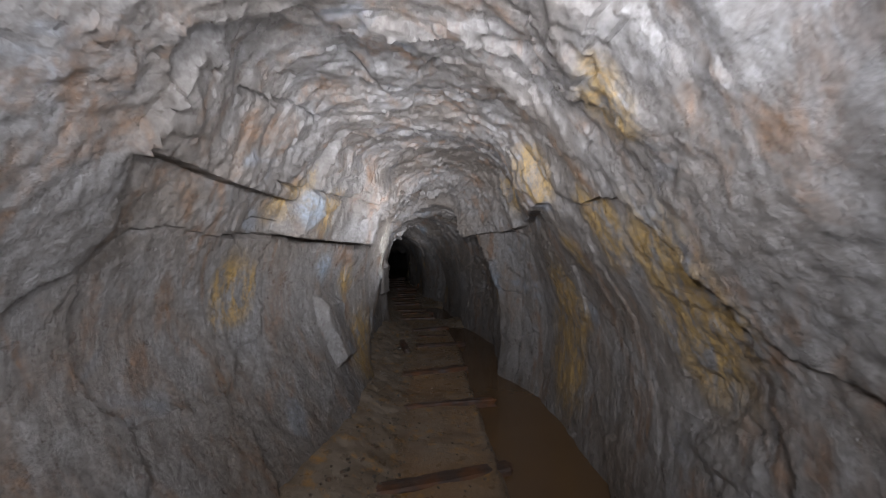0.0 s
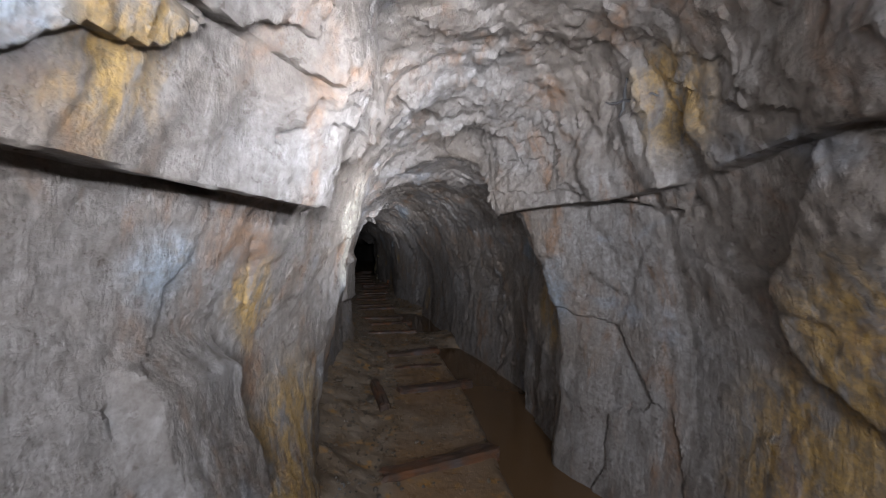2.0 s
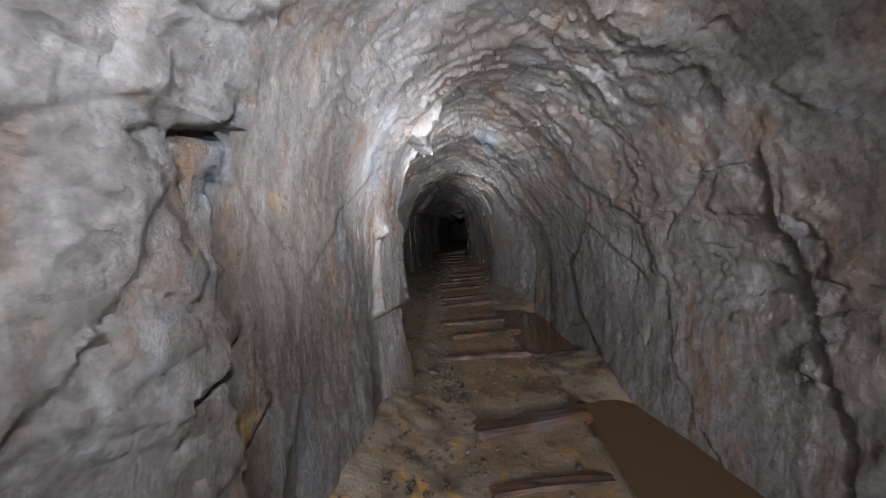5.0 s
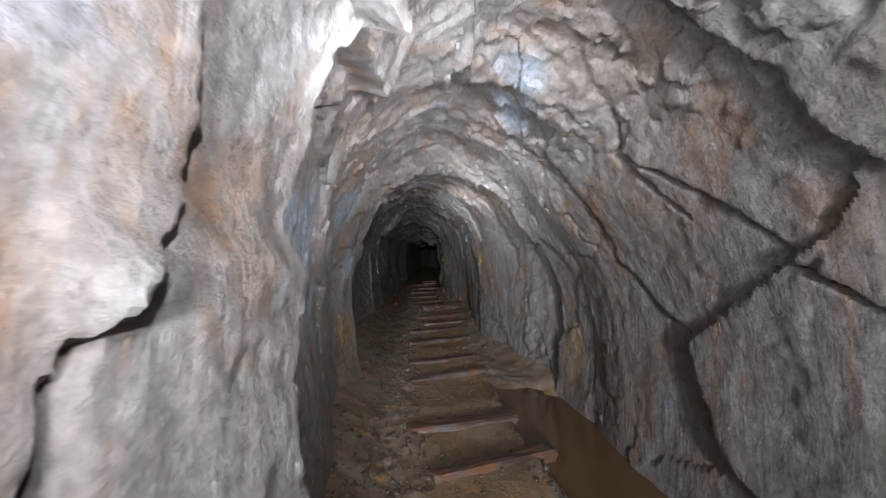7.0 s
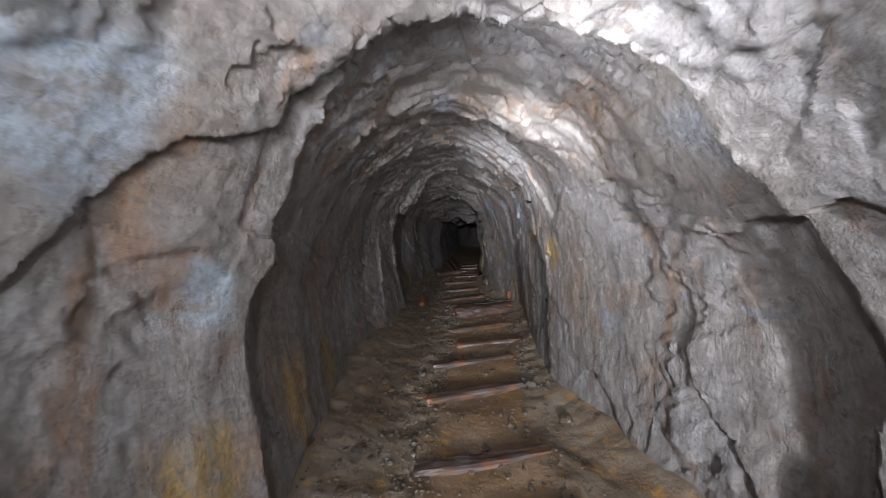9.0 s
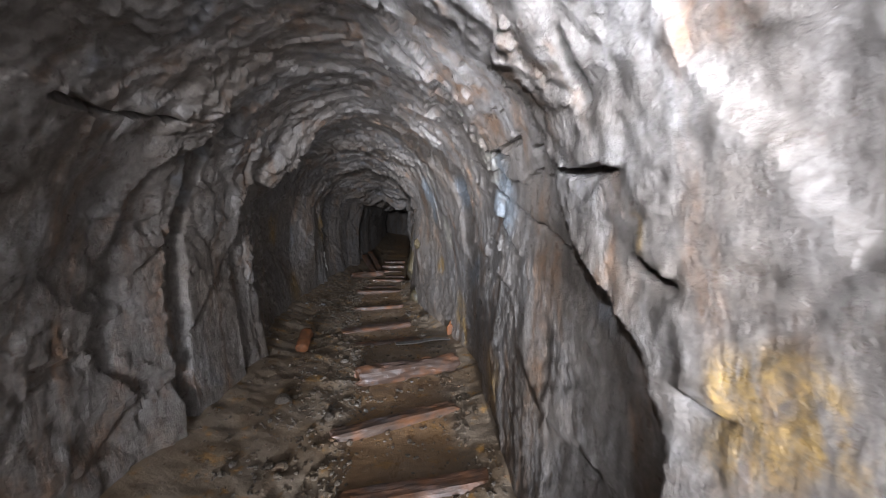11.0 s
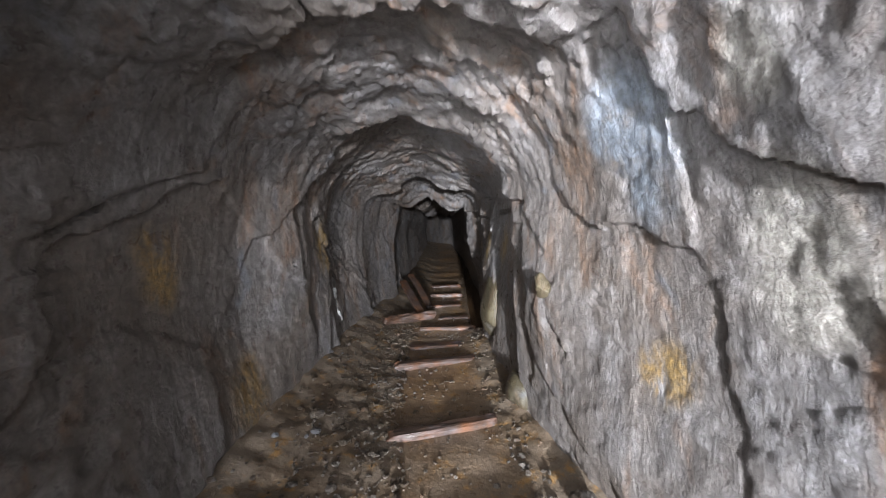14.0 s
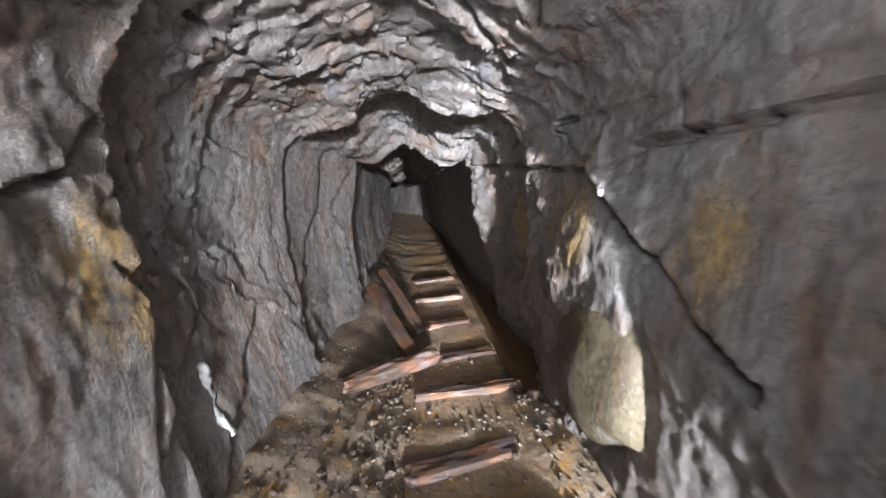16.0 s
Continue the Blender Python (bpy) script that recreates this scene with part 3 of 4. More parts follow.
def rock_relief(p, roofness, side):
    """How far the rock stands into the drift at each point."""
    warp = np.stack([fbm(p * 1.9, 4, 11), fbm(p * 1.9 + 4, 4, 21), fbm(p * 1.9 + 8, 4, 31)], 1)
    y, z = p[:, 1], p[:, 2]
    # slabs dip along the drift: cleavage coordinates
    dip = np.stack([p[:, 0], y - 0.45 * z, z + 0.35 * y], 1)
    h1, _ = plates((dip + 0.1 * warp) * (0.9, 1.05, 0.8) + 3.1, 40, 0.7, 0.9)
    h2, g2 = plates((dip + 0.06 * warp) * (2.6, 1.7, 3.4) + 7.7, 50, 1.1, 0.6)
    wallness = 1 - roofness
    rugged = ramp(fbm(p * 0.9 + 2, 3, 71), 0.0, 0.65)
    for s, y0, y1 in SLABS:
        rugged = rugged * (1 - 0.8 * (side * s > 0.2) * ramp(y, y0 - 0.3, y0 + 0.1) * (1 - ramp(y, y1 - 0.1, y1 + 0.3)))
    out = 0.04 * fbm(p * 0.8, 2, 1) + 0.035 * h1
    out += 0.013 * h2 * (0.15 + 0.85 * np.maximum(rugged, 0.8 * roofness))
    # ragged ledges: across the drift on the roof, slanting on the walls
    roof_beds = fbm((p + 0.05 * warp) * (1.5, 2.6, 1.8), 6, 61)
    out += roofness * (0.075 * terrace(roof_beds, 3.0) + 0.022 * terrace(fbm(p * (4, 8, 4) + 0.6 * warp, 5, 65), 3.0))
    wall_beds = fbm((dip + 0.04 * warp) * (1.2, 1.1, 2.6) + 9, 6, 67)
    out += wallness * 0.042 * terrace(wall_beds, 2.0, 0.08) * (0.3 + 0.7 * rugged)
    chips = fbm((dip + 0.03 * warp) * (5, 4, 9) + 3, 5, 69)
    out += wallness * rugged * 0.016 * terrace(chips, 2.5)
    # cleavage flutes and grain
    out += wallness * 0.006 * fbm(p * (9, 9, 2.2), 4, 81) + 0.004 * fbm(p * 24, 3, 85)
    out -= 0.012 * rugged * (1 - ramp(g2, 0.008, 0.035))
    ragged = 0.022 * warp + 0.006 * np.stack([fbm(p * 14, 2, 97), fbm(p * 14 + 5, 2, 98), fbm(p * 14 + 9, 2, 99)], 1)
    for wide, groove in JOINTS_AND_SHADE:
        for a, c in zip(groove, groove[1:]):
            a, c = np.array(a), np.array(c)
            mid, reach = (a + c) / 2, np.linalg.norm(c - a) / 2 + 0.35
            near = np.flatnonzero(np.abs(y - mid[1]) < reach)
            w = p[near] + ragged[near]
            t = np.clip(((w - a) @ (c - a)) / ((c - a) @ (c - a)), 0, 1)
            foot = a + t[:, None] * (c - a)
            d = np.linalg.norm(w - foot, axis=1)
            lip = (0.003 + 0.013 * np.tanh((w[:, 2] - foot[:, 2]) / 0.012)) * np.exp(-(d / 0.12) ** 2) * ramp(d, 0, wide)
            out[near] += lip * (t > 0.02) * (t < 0.98)
            out[near] -= 0.06 * (1 - ramp(d, wide * 0.3, wide * 0.8 + 0.012))
    brink = y + 0.07 * fbm(p * 2.2 + 14, 5, 101)
    for y0, left, roof, right, lead in LIPS:
        far = left * np.maximum(0, -side) + roof * (1 - np.abs(side)) + right * np.maximum(0, side)
        out += far * np.clip((brink - y0 + lead) / lead, 0, 1) * (1 - ramp(brink, y0, y0 + 0.03))
    edge = 0.035 * fbm(p * 3.5 + 6, 4, 95)
    for s, y0, y1, z0, z1, far, soft in BLOCKS:
        soft = min(soft, 0.02)
        inside = ramp(y + edge, y0 - soft, y0 + soft) * (1 - ramp(y + edge, y1 - soft, y1 + soft))
        inside *= ramp(z + 0.5 * edge, z0 - soft, z0 + soft) * (1 - ramp(z + edge, z1 - soft, z1 + 0.15))
        out += far * inside * np.maximum(0, side * s)
    return out


def build_drift():
    ys = np.concatenate([np.arange(-3.2, 0.6, 0.05), np.arange(0.6, 19.6, 0.0125), np.arange(19.6, 23.0, 0.03), np.arange(23.0, 45.0, 0.1)])
    u = np.linspace(0, 8, 450)
    sx, sz = section(ys)
    x, z = spline(sx, u), spline(sz, u)
    n, m = x.shape
    p = np.stack([x, np.repeat(ys[:, None], m, 1), z], 2)
    du = np.gradient(p, axis=1)
    nx, nz = du[..., 2], -du[..., 0]
    length = np.sqrt(nx * nx + nz * nz) + 1e-9
    nx, nz = nx / length, nz / length
    flat = p.reshape(-1, 3)
    roofness = np.repeat(ramp(4 - np.abs(u - 4), 1.7, 2.9)[None], n, 0).ravel()
    side = np.repeat((np.sign(u - 4) * ramp(np.abs(u - 4), 0.35, 1.6))[None], n, 0).ravel()
    h = rock_relief(flat, roofness, side).reshape(n, m)
    h[1:-1] = 0.1 * h[:-2] + 0.8 * h[1:-1] + 0.1 * h[2:]
    h[:, 1:-1] = 0.1 * h[:, :-2] + 0.8 * h[:, 1:-1] + 0.1 * h[:, 2:]
    p[..., 0] += nx * h
    p[..., 2] += nz * h
    flat = p.reshape(-1, 3)
    stains = np.stack([stain_field(flat, OCHRE_A + OCHRE_B + OCHRE_C + OCHRE_D), stain_field(flat, BLUE_A + BLUE_B + BLUE_C), stain_field(flat, PALE)], 1)
    stains = stains.reshape(n, m, 3)
    for name, a, b, label in (
        ("wall_west", 0, 161, "rough grey-brown slate mine wall with ochre stains"),
        ("ceiling", 160, 290, "flaking grey slate roof of the mine tunnel"),
        ("wall_east", 289, 450, "cracked grey slate mine wall with rusty ochre stains"),
    ):
        v = p[:, a:b].reshape(-1, 3)
        me = mesh_of(name, v, grid_faces(n, b - a), ROCK, True, stains[:, a:b].reshape(-1, 3))
        me.set_sharp_from_angle(angle=radians(32))
        tagged(new(name, me), label, "ceiling" if name == "ceiling" else "wall", kind="structure")


def nx_probe(y):
    return np.interp(y, STATIONS[:, 0], STATIONS[:, 1]), np.interp(y, STATIONS[:, 0], STATIONS[:, 7])


TRACK = np.array([(-3.2, 0.2), (2.4, 0.22), (4.7, 0.03), (5.8, -0.02), (7.3, -0.25), (8.5, -0.6), (9.7, -0.92), (11.3, -1.24), (12.3, -1.4), (13.5, -1.5), (15.0, -1.75), (17.2, -2.4), (18.3, -2.62), (20.5, -2.85), (27.0, -3.5), (34.0, -4.6), (45.0, -11.0)])


def track_x(y):
    return np.interp(y, TRACK[:, 0], TRACK[:, 1])


def floor_height(x, y):
    p = np.stack([x, y, np.zeros_like(x)], 1)
    left, right = nx_probe(y)
    off = x - track_x(y)
    z = 0.018 * fbm(p * 2.2, 3, 5) + 0.012 * fbm(p * 9, 3, 6) * ramp(np.abs(off), 0.25, 0.45)
    z += 0.1 * ramp(left - x, -0.4, 0.15) + 0.06 * ramp(-off, 0.45, 0.9)
    ditch = ramp(off, 0.36, 0.5) * (1 - ramp(y, 7.2, 8.2))
    ditch2 = ramp(off, 0.36, 0.48) * ramp(y, 19.0, 19.8)
    ditch3 = 0.7 * ramp(off, 0.38, 0.5) * ramp(y, 8.6, 9.0) * (1 - ramp(y, 10.3, 10.8))
    dig = np.maximum(np.maximum(ditch, ditch2), ditch3)
    z -= 0.13 * dig
    z += 0.08 * ramp(x - right, -0.3, 0.1) * (1 - dig)
    bay = (1 - ramp(np.abs(off), 0.28, 0.42))
    z -= 0.012 * bay
    return z, bay * (0.55 + 0.45 * vnoise(p * 1.7 + 3, 8)), dig


def build_floor():
    ys = np.concatenate([np.arange(-3.2, 0.6, 0.06), np.arange(0.6, 19.6, 0.022), np.arange(19.6, 45.0, 0.08)])
    v = np.linspace(0, 1, 120)
    left, right = nx_probe(ys)
    x = (left - 0.4)[:, None] * (1 - v) + (right + 0.4)[:, None] * v
    y = np.repeat(ys[:, None], len(v), 1)
    z, bay, _ = floor_height(x.ravel(), y.ravel())
    p = np.stack([x.ravel(), y.ravel(), z], 1)
    me = mesh_of("floor", p, grid_faces(len(ys), len(v))[:, ::-1], MUD, True, np.stack([bay, bay * 0, bay * 0], 1))
    tagged(new("floor", me), "wet brown mud and gravel mine floor", "floor", kind="structure")


def build_water():
    for y0, y1 in ((-3.2, 8.0), (8.6, 10.8), (19.0, 45.0)):
        ys = np.arange(y0, y1, 0.1)
        _, right = nx_probe(ys)
        inner, outer = track_x(ys) + 0.3, right + 0.35
        v = np.linspace(0, 1, 6)
        x = inner[:, None] * (1 - v) + outer[:, None] * v
        p = np.stack([x.ravel(), np.repeat(ys, 6), np.full(x.size, -0.045)], 1)
        me = mesh_of("water", p, grid_faces(len(ys), 6)[:, ::-1], WATER)
        tagged(new("water", me), "still brown silty water in the side ditch", "water", kind="structure")


def build_ends():
    # added rock caps shut the modelled length; the tunnel itself goes on
    for name, y, flip in (("added_cap_south", -3.18, False), ("added_cap_north", 44.8, True)):
        gx, gz = np.meshgrid(np.linspace(-14.0, 2.5, 140), np.linspace(-0.4, 3.0, 40), indexing="ij")
        p = np.stack([gx.ravel(), np.full(gx.size, y), gz.ravel()], 1)
        p[:, 1] += 0.1 * fbm(p * 1.5, 4, 9)
        f = grid_faces(140, 40)
        me = mesh_of(name, p, f if flip else f[:, ::-1], ROCK, True, np.zeros((len(p), 3)))
        tagged(new(name, me), "added rough grey rock cap over the tunnel's open end", "wall", kind="structure")


build_drift()
build_floor()
build_water()
build_ends()


# ---- things ----
def part(name, bm, material, parent=None, label=""):
    me = bpy.data.meshes.new(name)
    bm.to_mesh(me)
    bm.free()
    me.materials.append(material)
    ob = new(name, me)
    if parent:
        ob.parent = parent
    return tagged(ob, label)


def beam_bm(length, wide, high, seed, wear=0.012, round_to=0.3):
    """A worn timber along x, resting on z = 0: rounded, split and gnawed at the ends."""
    rnd = random.Random(seed)
    n, m = 40, 20
    bm = bmesh.new()
    rings = []
    for i in range(n + 1):
        t = i / n
        x = (t - 0.5) * length
        end = min(t, 1 - t) * length
        shrink = 1 - 0.12 * max(0, 1 - end / 0.02)
        ring = []
        for j in range(m):
            a = 2 * math.pi * j / m
            c, s = math.cos(a), math.sin(a)
            k = 1 / (abs(c) ** (2 / round_to) + abs(s) ** (2 / round_to)) ** (round_to / 2)
            bumpy = 1 + wear * 8 * noise.noise(Vector((x * 5 + seed, c * 1.4, s * 1.4))) + wear * 6 * noise.noise(Vector((x * 9, c * 6 + seed, s * 6)))
            sag = 0.015 * math.sin(3 * t + seed)
            ring.append(bm.verts.new((x + 0.05 * noise.noise(Vector((c * 2, s * 2, seed))) * (end < 0.03), wide / 2 * c * k * shrink * bumpy + sag, high / 2 * (1 + s * k * shrink * bumpy))))
        rings.append(ring)
    for a, b in zip(rings, rings[1:]):
        for j in range(m):
            f = bm.faces.new((a[j], b[j], b[(j + 1) % m], a[(j + 1) % m]))
            f.smooth = False
    bm.faces.new(list(reversed(rings[0])))
    bm.faces.new(rings[-1])
    bmesh.ops.recalc_face_normals(bm, faces=bm.faces)
    return bm


def lay(ob, x0, y0, x1, y1, z=0.0, tilt=0.0):
    ob.matrix_world = pose((x0 + x1) / 2, (y0 + y1) / 2, z, 0, tilt, math.degrees(math.atan2(y1 - y0, x1 - x0)))
    return ob


SLEEPERS = [
    (-0.2, 0.95, 0.72, 1.2), (-0.23, 2.27, 0.7, 2.62), (-0.21, 3.52, 0.69, 3.79), (-0.38, 4.57, 0.45, 4.85), (-0.35, 5.93, 0.43, 6.27),
    (-0.45, 6.72, 0.15, 6.9), (-0.57, 7.21, 0.14, 7.52), (-1.0, 8.4, -0.2, 8.6), (-1.05, 9.05, -0.3, 9.4), (-1.31, 9.56, -0.52, 9.91),
    (-1.49, 10.6, -0.72, 10.95), (-1.63, 11.18, -0.85, 11.5), (-1.77, 12.0, -1.03, 12.45), (-1.92, 12.72, -1.15, 13.1),
]
SLEEPERS_FAR = [
    (-1.81, 13.42, -0.98, 13.7), (-2.02, 13.97, -1.22, 14.42), (-2.35, 15.57, -1.68, 15.95), (-2.59, 15.98, -1.84, 16.45),
    (-2.74, 17.05, -2.06, 17.32), (-2.98, 18.12, -2.27, 18.45), (-2.97, 18.72, -2.25, 18.92), (-2.97, 19.34, -2.3, 19.45), (-2.84, 19.86, -2.43, 19.97),
    (-3.1, 20.5, -2.6, 20.65), (-3.2, 21.3, -2.65, 21.45), (-3.3, 22.2, -2.75, 22.35),
]
SUNK = {1: 0.02, 5: 0.035, 11: 0.01, 16: 0.02, 20: 0.03, 22: 0.02}
for i, (x0, y0, x1, y1) in enumerate(SLEEPERS + SLEEPERS_FAR):
    wide = 0.115 + 0.03 * math.sin(i * 2.3)
    high = 0.1
    ob = part("sleeper", beam_bm(math.hypot(x1 - x0, y1 - y0), wide, high, i * 3.7, 0.014), WOOD if i % 3 else DARKWOOD)
    lay(ob, x0, y0, x1, y1, -0.066 - SUNK.get(i, 0.0), 1.2 * math.sin(i * 1.7))
    tagged(ob, "worn wet wooden track sleeper sunk in mud", "sleeper", "track sleepers")

rail = part("timber_offcut", beam_bm(0.62, 0.09, 0.09, 5.1, 0.02), DARKWOOD)
lay(rail, -0.6, 6.06, -0.46, 5.45, 0.0)
tagged(rail, "short dark rotten timber lying along the track", "timber")

log = part("rusty_log", beam_bm(0.95, 0.17, 0.16, 9.3, 0.03, 0.8), WOOD)
lay(log, -2.05, 14.72, -1.26, 15.14, -0.02)
tagged(log, "thick rust-stained log lying across the track", "log")
log = part("rotten_log", beam_bm(0.72, 0.11, 0.11, 4.3, 0.04, 0.8), DARKWOOD)
lay(log, -3.48, 19.36, -2.86, 19.74, 0.03)
tagged(log, "black rotten log lying on the mine floor", "log")
for x0, y0, x1, y1, wide, seed in ((-3.62, 20.95, -3.02, 19.78, 0.12, 2.2), (-3.55, 21.4, -3.08, 20.42, 0.1, 6.6)):
    plank = part("plank", beam_bm(1.35, wide, 0.05, seed, 0.012, 0.25), WOOD)
    a = Vector((x0, y0, 0.3))
    b = Vector((x1, y1, 0.04))
    plank.matrix_world = Matrix.Translation((a + b) / 2) @ (b - a).to_track_quat("X", "Z").to_matrix().to_4x4()
    tagged(plank, "grey weathered plank leaning against the rock", "plank", "leaning planks")


def strip_bm():
    bm = bmesh.new()
    bmesh.ops.create_cube(bm, size=1, matrix=Matrix.Diagonal((0.62, 0.07, 0.012, 1)))
    bmesh.ops.subdivide_edges(bm, edges=[e for e in bm.edges if e.calc_length() > 0.3], cuts=12)
    for v in bm.verts:
        v.co.z += 0.012 * math.sin(v.co.x * 7) + 0.006
        v.co.y += 0.006 * math.sin(v.co.x * 13)
    bmesh.ops.bevel(bm, geom=bm.edges[:], offset=0.002, segments=1, affect="EDGES")
    return bm


strip = part("metal_strip", strip_bm(), STRIP)
lay(strip, -1.9, 15.62, -1.3, 15.82, 0.035)
tagged(strip, "bent grey metal strip lying on the gravel", "metal strip")


def lump_bm(sx, sy, sz, seed, rough=0.25, sub=3, flat=0.6):
    """An angular broken stone resting on z = 0."""
    rnd = random.Random(seed)
    bm = bmesh.new()
    bmesh.ops.create_icosphere(bm, subdivisions=sub, radius=1)
    cuts = [(Vector((rnd.gauss(0, 1), rnd.gauss(0, 1), rnd.gauss(0, 1))).normalized(), rnd.uniform(flat, 0.95)) for _ in range(9)]
    for v in bm.verts:
        d = v.co.normalized()
        r = 1.0
        for c, k in cuts:
            dot = d.dot(c)
            if dot > 0.05:
                r = min(r, k / dot)
        r += rough * 0.25 * noise.noise(d * 2.2 + Vector((seed, 0, 0))) + rough * 0.1 * noise.noise(d * 6 + Vector((0, seed, 0)))
        v.co = Vector((d.x * sx, d.y * sy, d.z * sz)) * r
    low = min(v.co.z for v in bm.verts)
    for v in bm.verts:
        v.co.z -= low
    for f in bm.faces:
        f.smooth = sub > 3
    return bm


def stone(name, x, y, z, size, seed, material, label, category="stone", group="", turn=0.0, tilt=0.0, sub=3):
    ob = part(name, lump_bm(*size, seed, 0.3, sub), material)
    ob.matrix_world = pose(x, y, z, tilt, 0, turn)
    return tagged(ob, label, category, group)


stone("boulder", -1.74, 18.8, -0.14, (0.46, 0.66, 0.58), 3, YELLOW_ROCK, "ochre-coated boulder bulging beside the track", "boulder", sub=4)
stone("boulder", -1.86, 17.55, -0.05, (0.12, 0.2, 0.17), 8, YELLOW_ROCK, "small yellow-coated boulder at the wall foot", "boulder", sub=4)
stone("rock_knob", -1.82, 16.87, 0.96, (0.05, 0.08, 0.07), 12, YELLOW_ROCK, "yellow rock knob standing out of the wall", "rock", sub=4)
stone("rubble_stone", -1.66, 16.55, 0.0, (0.07, 0.09, 0.06), 21, STONE, "pale grey broken stone on wet gravel", "stone", "rubble stones")

can = bmesh.new()
prof = [(0.0, 0.0), (0.05, 0.0), (0.062, 0.02), (0.065, 0.12), (0.06, 0.2), (0.066, 0.27), (0.055, 0.31), (0.04, 0.315), (0.0, 0.3)]
rings = []
for r, h in prof:
    rings.append([can.verts.new((r * (1 + 0.1 * noise.noise(Vector((math.cos(a) * 2, math.sin(a) * 2, h * 9)))) * math.cos(a), r * math.sin(a) * 0.9, h)) for a in [2 * math.pi * j / 20 for j in range(20)]] if r else [can.verts.new((0, 0, h))])
for a, b in zip(rings, rings[1:]):
    for j in range(20):
        k = (j + 1) % 20
        if len(a) == 1:
            can.faces.new((a[0], b[k], b[j]))
        elif len(b) == 1:
            can.faces.new((a[j], a[k], b[0]))
        else:
            can.faces.new((a[j], a[k], b[k], b[j]))
for f in can.faces:
    f.smooth = True
bmesh.ops.recalc_face_normals(can, faces=can.faces)
can_ob = part("rusty_can", can, RUST)
can_ob.matrix_world = pose(-2.74, 15.15, 0.1, -75, 0, 12)
tagged(can_ob, "crushed rusty iron can lying on wet gravel", "can")

scrap = bmesh.new()
for i in range(3):
    tmp = lump_bm(0.05 + 0.02 * i, 0.03, 0.08, 31 + i, 0.8, 3)
    bmesh.ops.transform(tmp, matrix=pose(0.03 * i, 0.05 * i - 0.05, 0.09 * i, 20 * i, 15, 40 * i), verts=tmp.verts)
    me = bpy.data.meshes.new("tmp")
    tmp.to_mesh(me)
    tmp.free()
    scrap.from_mesh(me)
    bpy.data.meshes.remove(me)
scrap_ob = part("rusted_scrap", scrap, RUST)
scrap_ob.matrix_world = pose(-1.33, 15.95, 0.06, 0, 0, 20)
tagged(scrap_ob, "lump of orange rusted scrap iron against the wall", "scrap")

def on_wall(points, wall, lift):
    """Points moved onto the wall's surface, lifted a little off it."""
    out = []
    for q in points:
        near = [bpy.data.objects[name].closest_point_on_mesh(Vector(q)) for name in (wall, "ceiling")]
        hit, place, normal, _ = min(near, key=lambda found: (found[1] - Vector(q)).length)
        toward = Vector((path_at(place.y)[0], place.y - 0.6, 1.4)) - place
        out.append(place + (normal if normal.dot(toward) > 0 else -normal) * lift)
    return out


def streak_bm(bm, a, b, wall, wide, thick, seed, steps=14):
    """A crust following the wall from a to b, uneven in width, with thickness."""
    line = on_wall([Vector(a).lerp(Vector(b), i / steps) for i in range(steps + 1)], wall, thick * 0.3)
    rings = []
    for i, c in enumerate(line):
        ahead = (line[min(i + 1, steps)] - line[max(i - 1, 0)]).normalized()
        toward = (Vector((path_at(c.y)[0], c.y - 0.8, 1.4)) - c).normalized()
        across = ahead.cross(toward).normalized()
        up = across.cross(ahead).normalized()
        if up.dot(toward) < 0:
            up = -up
        w = wide * (0.35 + 0.65 * math.sin(math.pi * (i + 0.4) / (steps + 0.8))) * (1 + 0.5 * noise.noise(Vector((i * 0.7, seed, 0))))
        rings.append([bm.verts.new(c + across * w * math.cos(k) * 0.5 + up * thick * math.sin(k)) for k in [2 * math.pi * j / 8 for j in range(8)]])
    for p0, p1 in zip(rings, rings[1:]):
        for j in range(8):
            bm.faces.new((p0[j], p1[j], p1[(j + 1) % 8], p0[(j + 1) % 8])).smooth = True
    bm.faces.new(rings[0])
    bm.faces.new(list(reversed(rings[-1])))
    bmesh.ops.recalc_face_normals(bm, faces=bm.faces)
    return bm


mark = bmesh.new()
streak_bm(mark, (0.72, 3.83, 2.35), (0.84, 3.91, 2.2), "wall_east", 0.02, 0.006, 1)
streak_bm(mark, (0.74, 3.99, 2.3), (0.84, 3.74, 2.24), "wall_east", 0.018, 0.006, 2)
mark_ob = part("cross_mark", mark, CHALK)
tagged(mark_ob, "dark soot cross drawn on the grey rock", "mark")
white = bmesh.new()
streak_bm(white, (-3.78, 18.6, 0.66), (-3.79, 18.62, 0.46), "wall_west", 0.07, 0.03, 3)
streak_bm(white, (-3.785, 18.61, 0.48), (-3.78, 18.62, 0.28), "wall_west", 0.055, 0.026, 4)
white_ob = part("calcite_streak", white, WHITE)
tagged(white_ob, "white mineral crust running down the rock", "mineral crust")


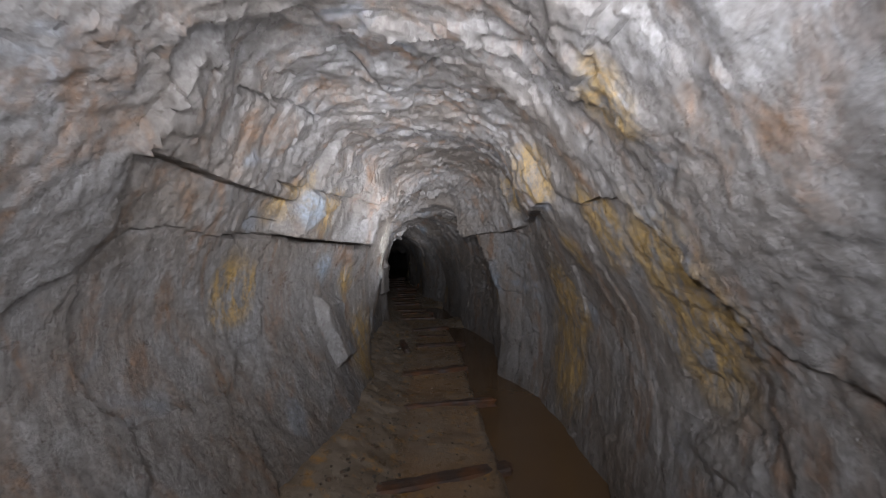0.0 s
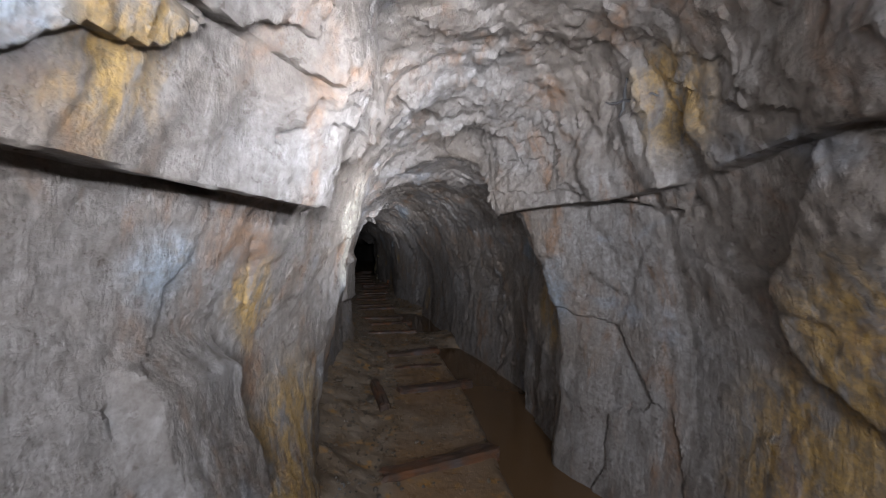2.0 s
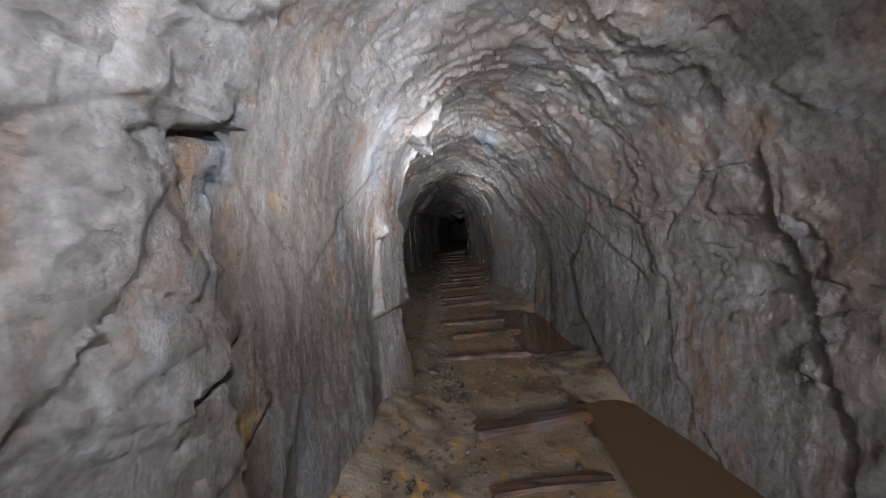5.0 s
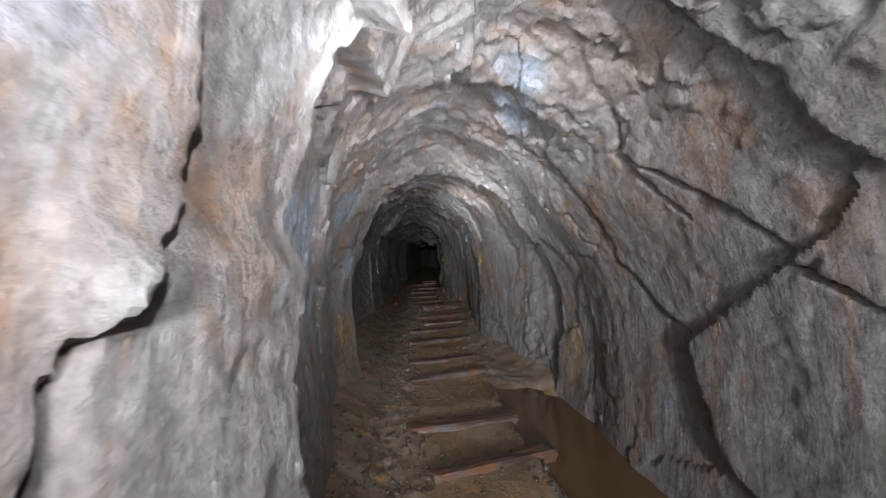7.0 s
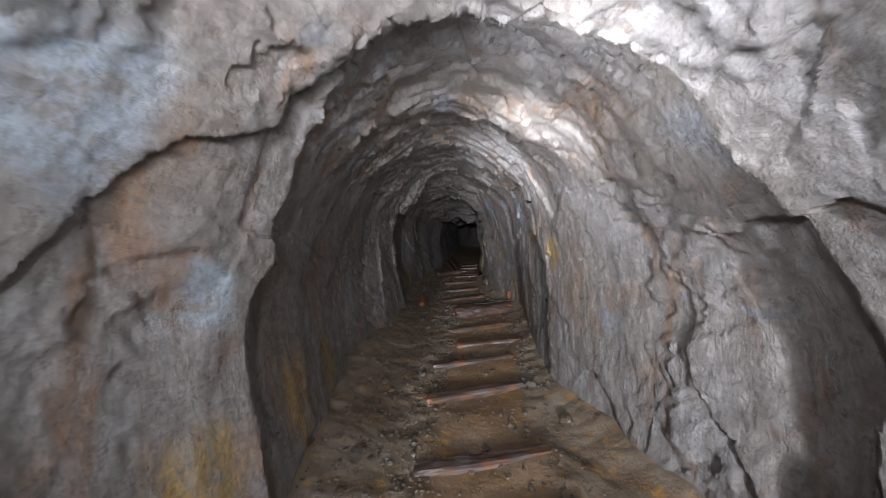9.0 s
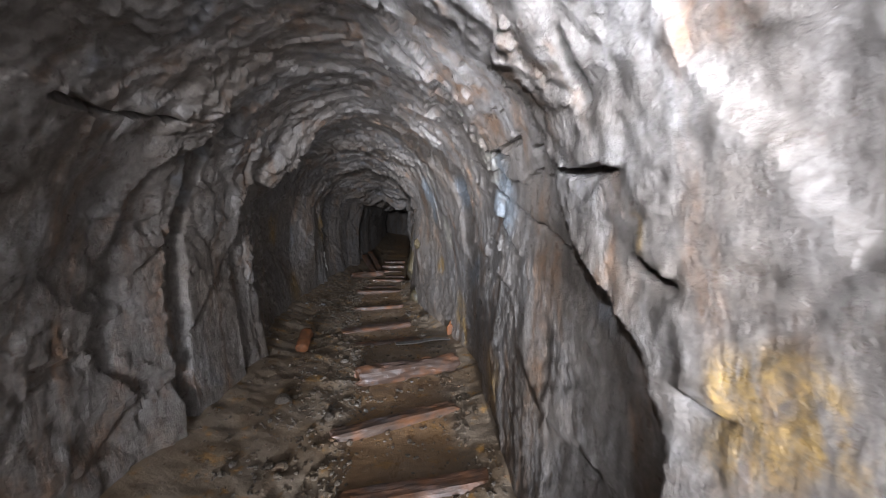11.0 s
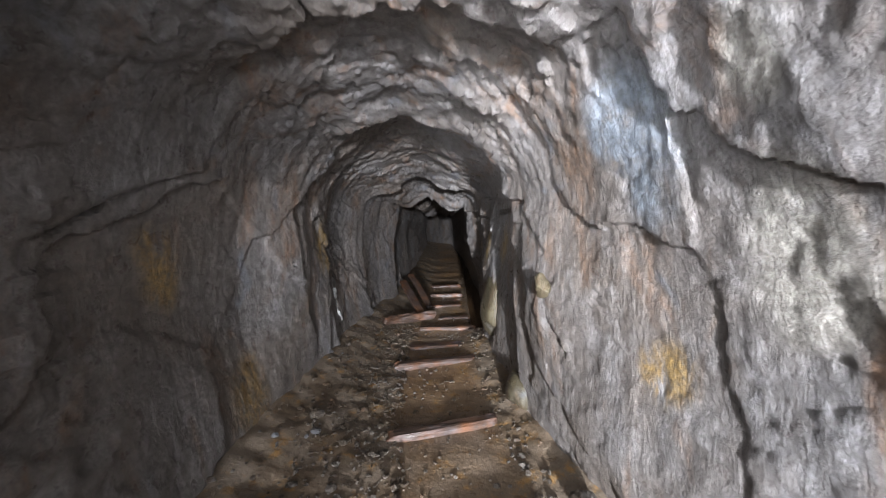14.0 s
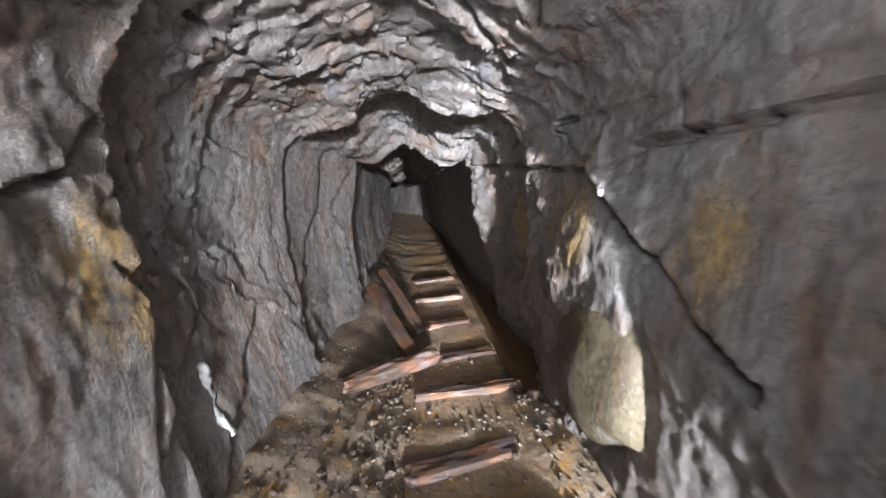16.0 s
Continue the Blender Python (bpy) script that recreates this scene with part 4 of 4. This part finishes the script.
# rubble stones and gravel along the floor
rnd = random.Random(5)
for i in range(46):
    y = rnd.uniform(5.5, 19.5)
    left, right = (float(v) for v in nx_probe(y))
    x = float(track_x(y)) - rnd.uniform(0.5, 0.95) if rnd.random() < 0.75 else float(track_x(y)) + rnd.uniform(0.42, 0.62)
    if not left + 0.05 < x < right - 0.05 or (x > track_x(y) and 5 < y < 10.8):
        continue
    z = float(floor_height(np.array([x]), np.array([y]))[0][0])
    s = rnd.uniform(0.025, 0.06)
    stone("rubble_stone", x, y, z - 0.01, (s, s * rnd.uniform(0.6, 1.2), s * 0.55), 100 + i, STONE, "broken grey slate stone on wet gravel", "stone", "rubble stones", rnd.uniform(0, 360), sub=2)


def build_gravel(count=9000):
    tmp = bmesh.new()
    bmesh.ops.create_icosphere(tmp, subdivisions=1, radius=1)
    base_v = np.array([v.co[:] for v in tmp.verts])
    base_f = np.array([[v.index for v in f.verts] for f in tmp.faces])
    tmp.free()
    g = np.random.default_rng(4)
    y = g.uniform(1.5, 20.0, count)
    y = np.where(g.random(count) < 0.55, g.uniform(7.5, 19.5, count), y)
    left, right = nx_probe(y)
    mid = track_x(y)
    pick = g.random(count)
    x = np.where(pick < 0.7, mid - 0.3 - np.abs(g.normal(0, 0.4, count)), np.where(pick < 0.85, mid + 0.36 + np.abs(g.normal(0, 0.12, count)), mid + g.uniform(-0.35, 0.35, count)))
    keep = (x > left - 0.05) & (x < right + 0.05)
    x, y = x[keep], y[keep]
    z, _, dig = floor_height(x, y)
    ok = dig < 0.3
    x, y, z = x[ok], y[ok], z[ok]
    n = len(x)
    s = g.uniform(0.006, 0.016, n) * np.where(g.random(n) < 0.12, 2.0, 1)
    turn = g.uniform(0, 6.28, n)
    v = base_v[None] * g.uniform(0.55, 1.2, (n, len(base_v), 1)) * np.stack([s, s * g.uniform(0.5, 1, n), s * g.uniform(0.35, 0.7, n)], 1)[:, None]
    c, sn = np.cos(turn)[:, None], np.sin(turn)[:, None]
    v = np.stack([v[..., 0] * c - v[..., 1] * sn + x[:, None], v[..., 0] * sn + v[..., 1] * c + y[:, None], v[..., 2] + (z + s * 0.25)[:, None]], 2)
    f = base_f[None] + (np.arange(n) * len(base_v))[:, None, None]
    me = mesh_of("gravel", v.reshape(-1, 3), f.reshape(-1, 3), STONE, False)
    tagged(new("gravel", me), "wet broken slate gravel scattered on the floor", "gravel", kind="stuff")


build_gravel()
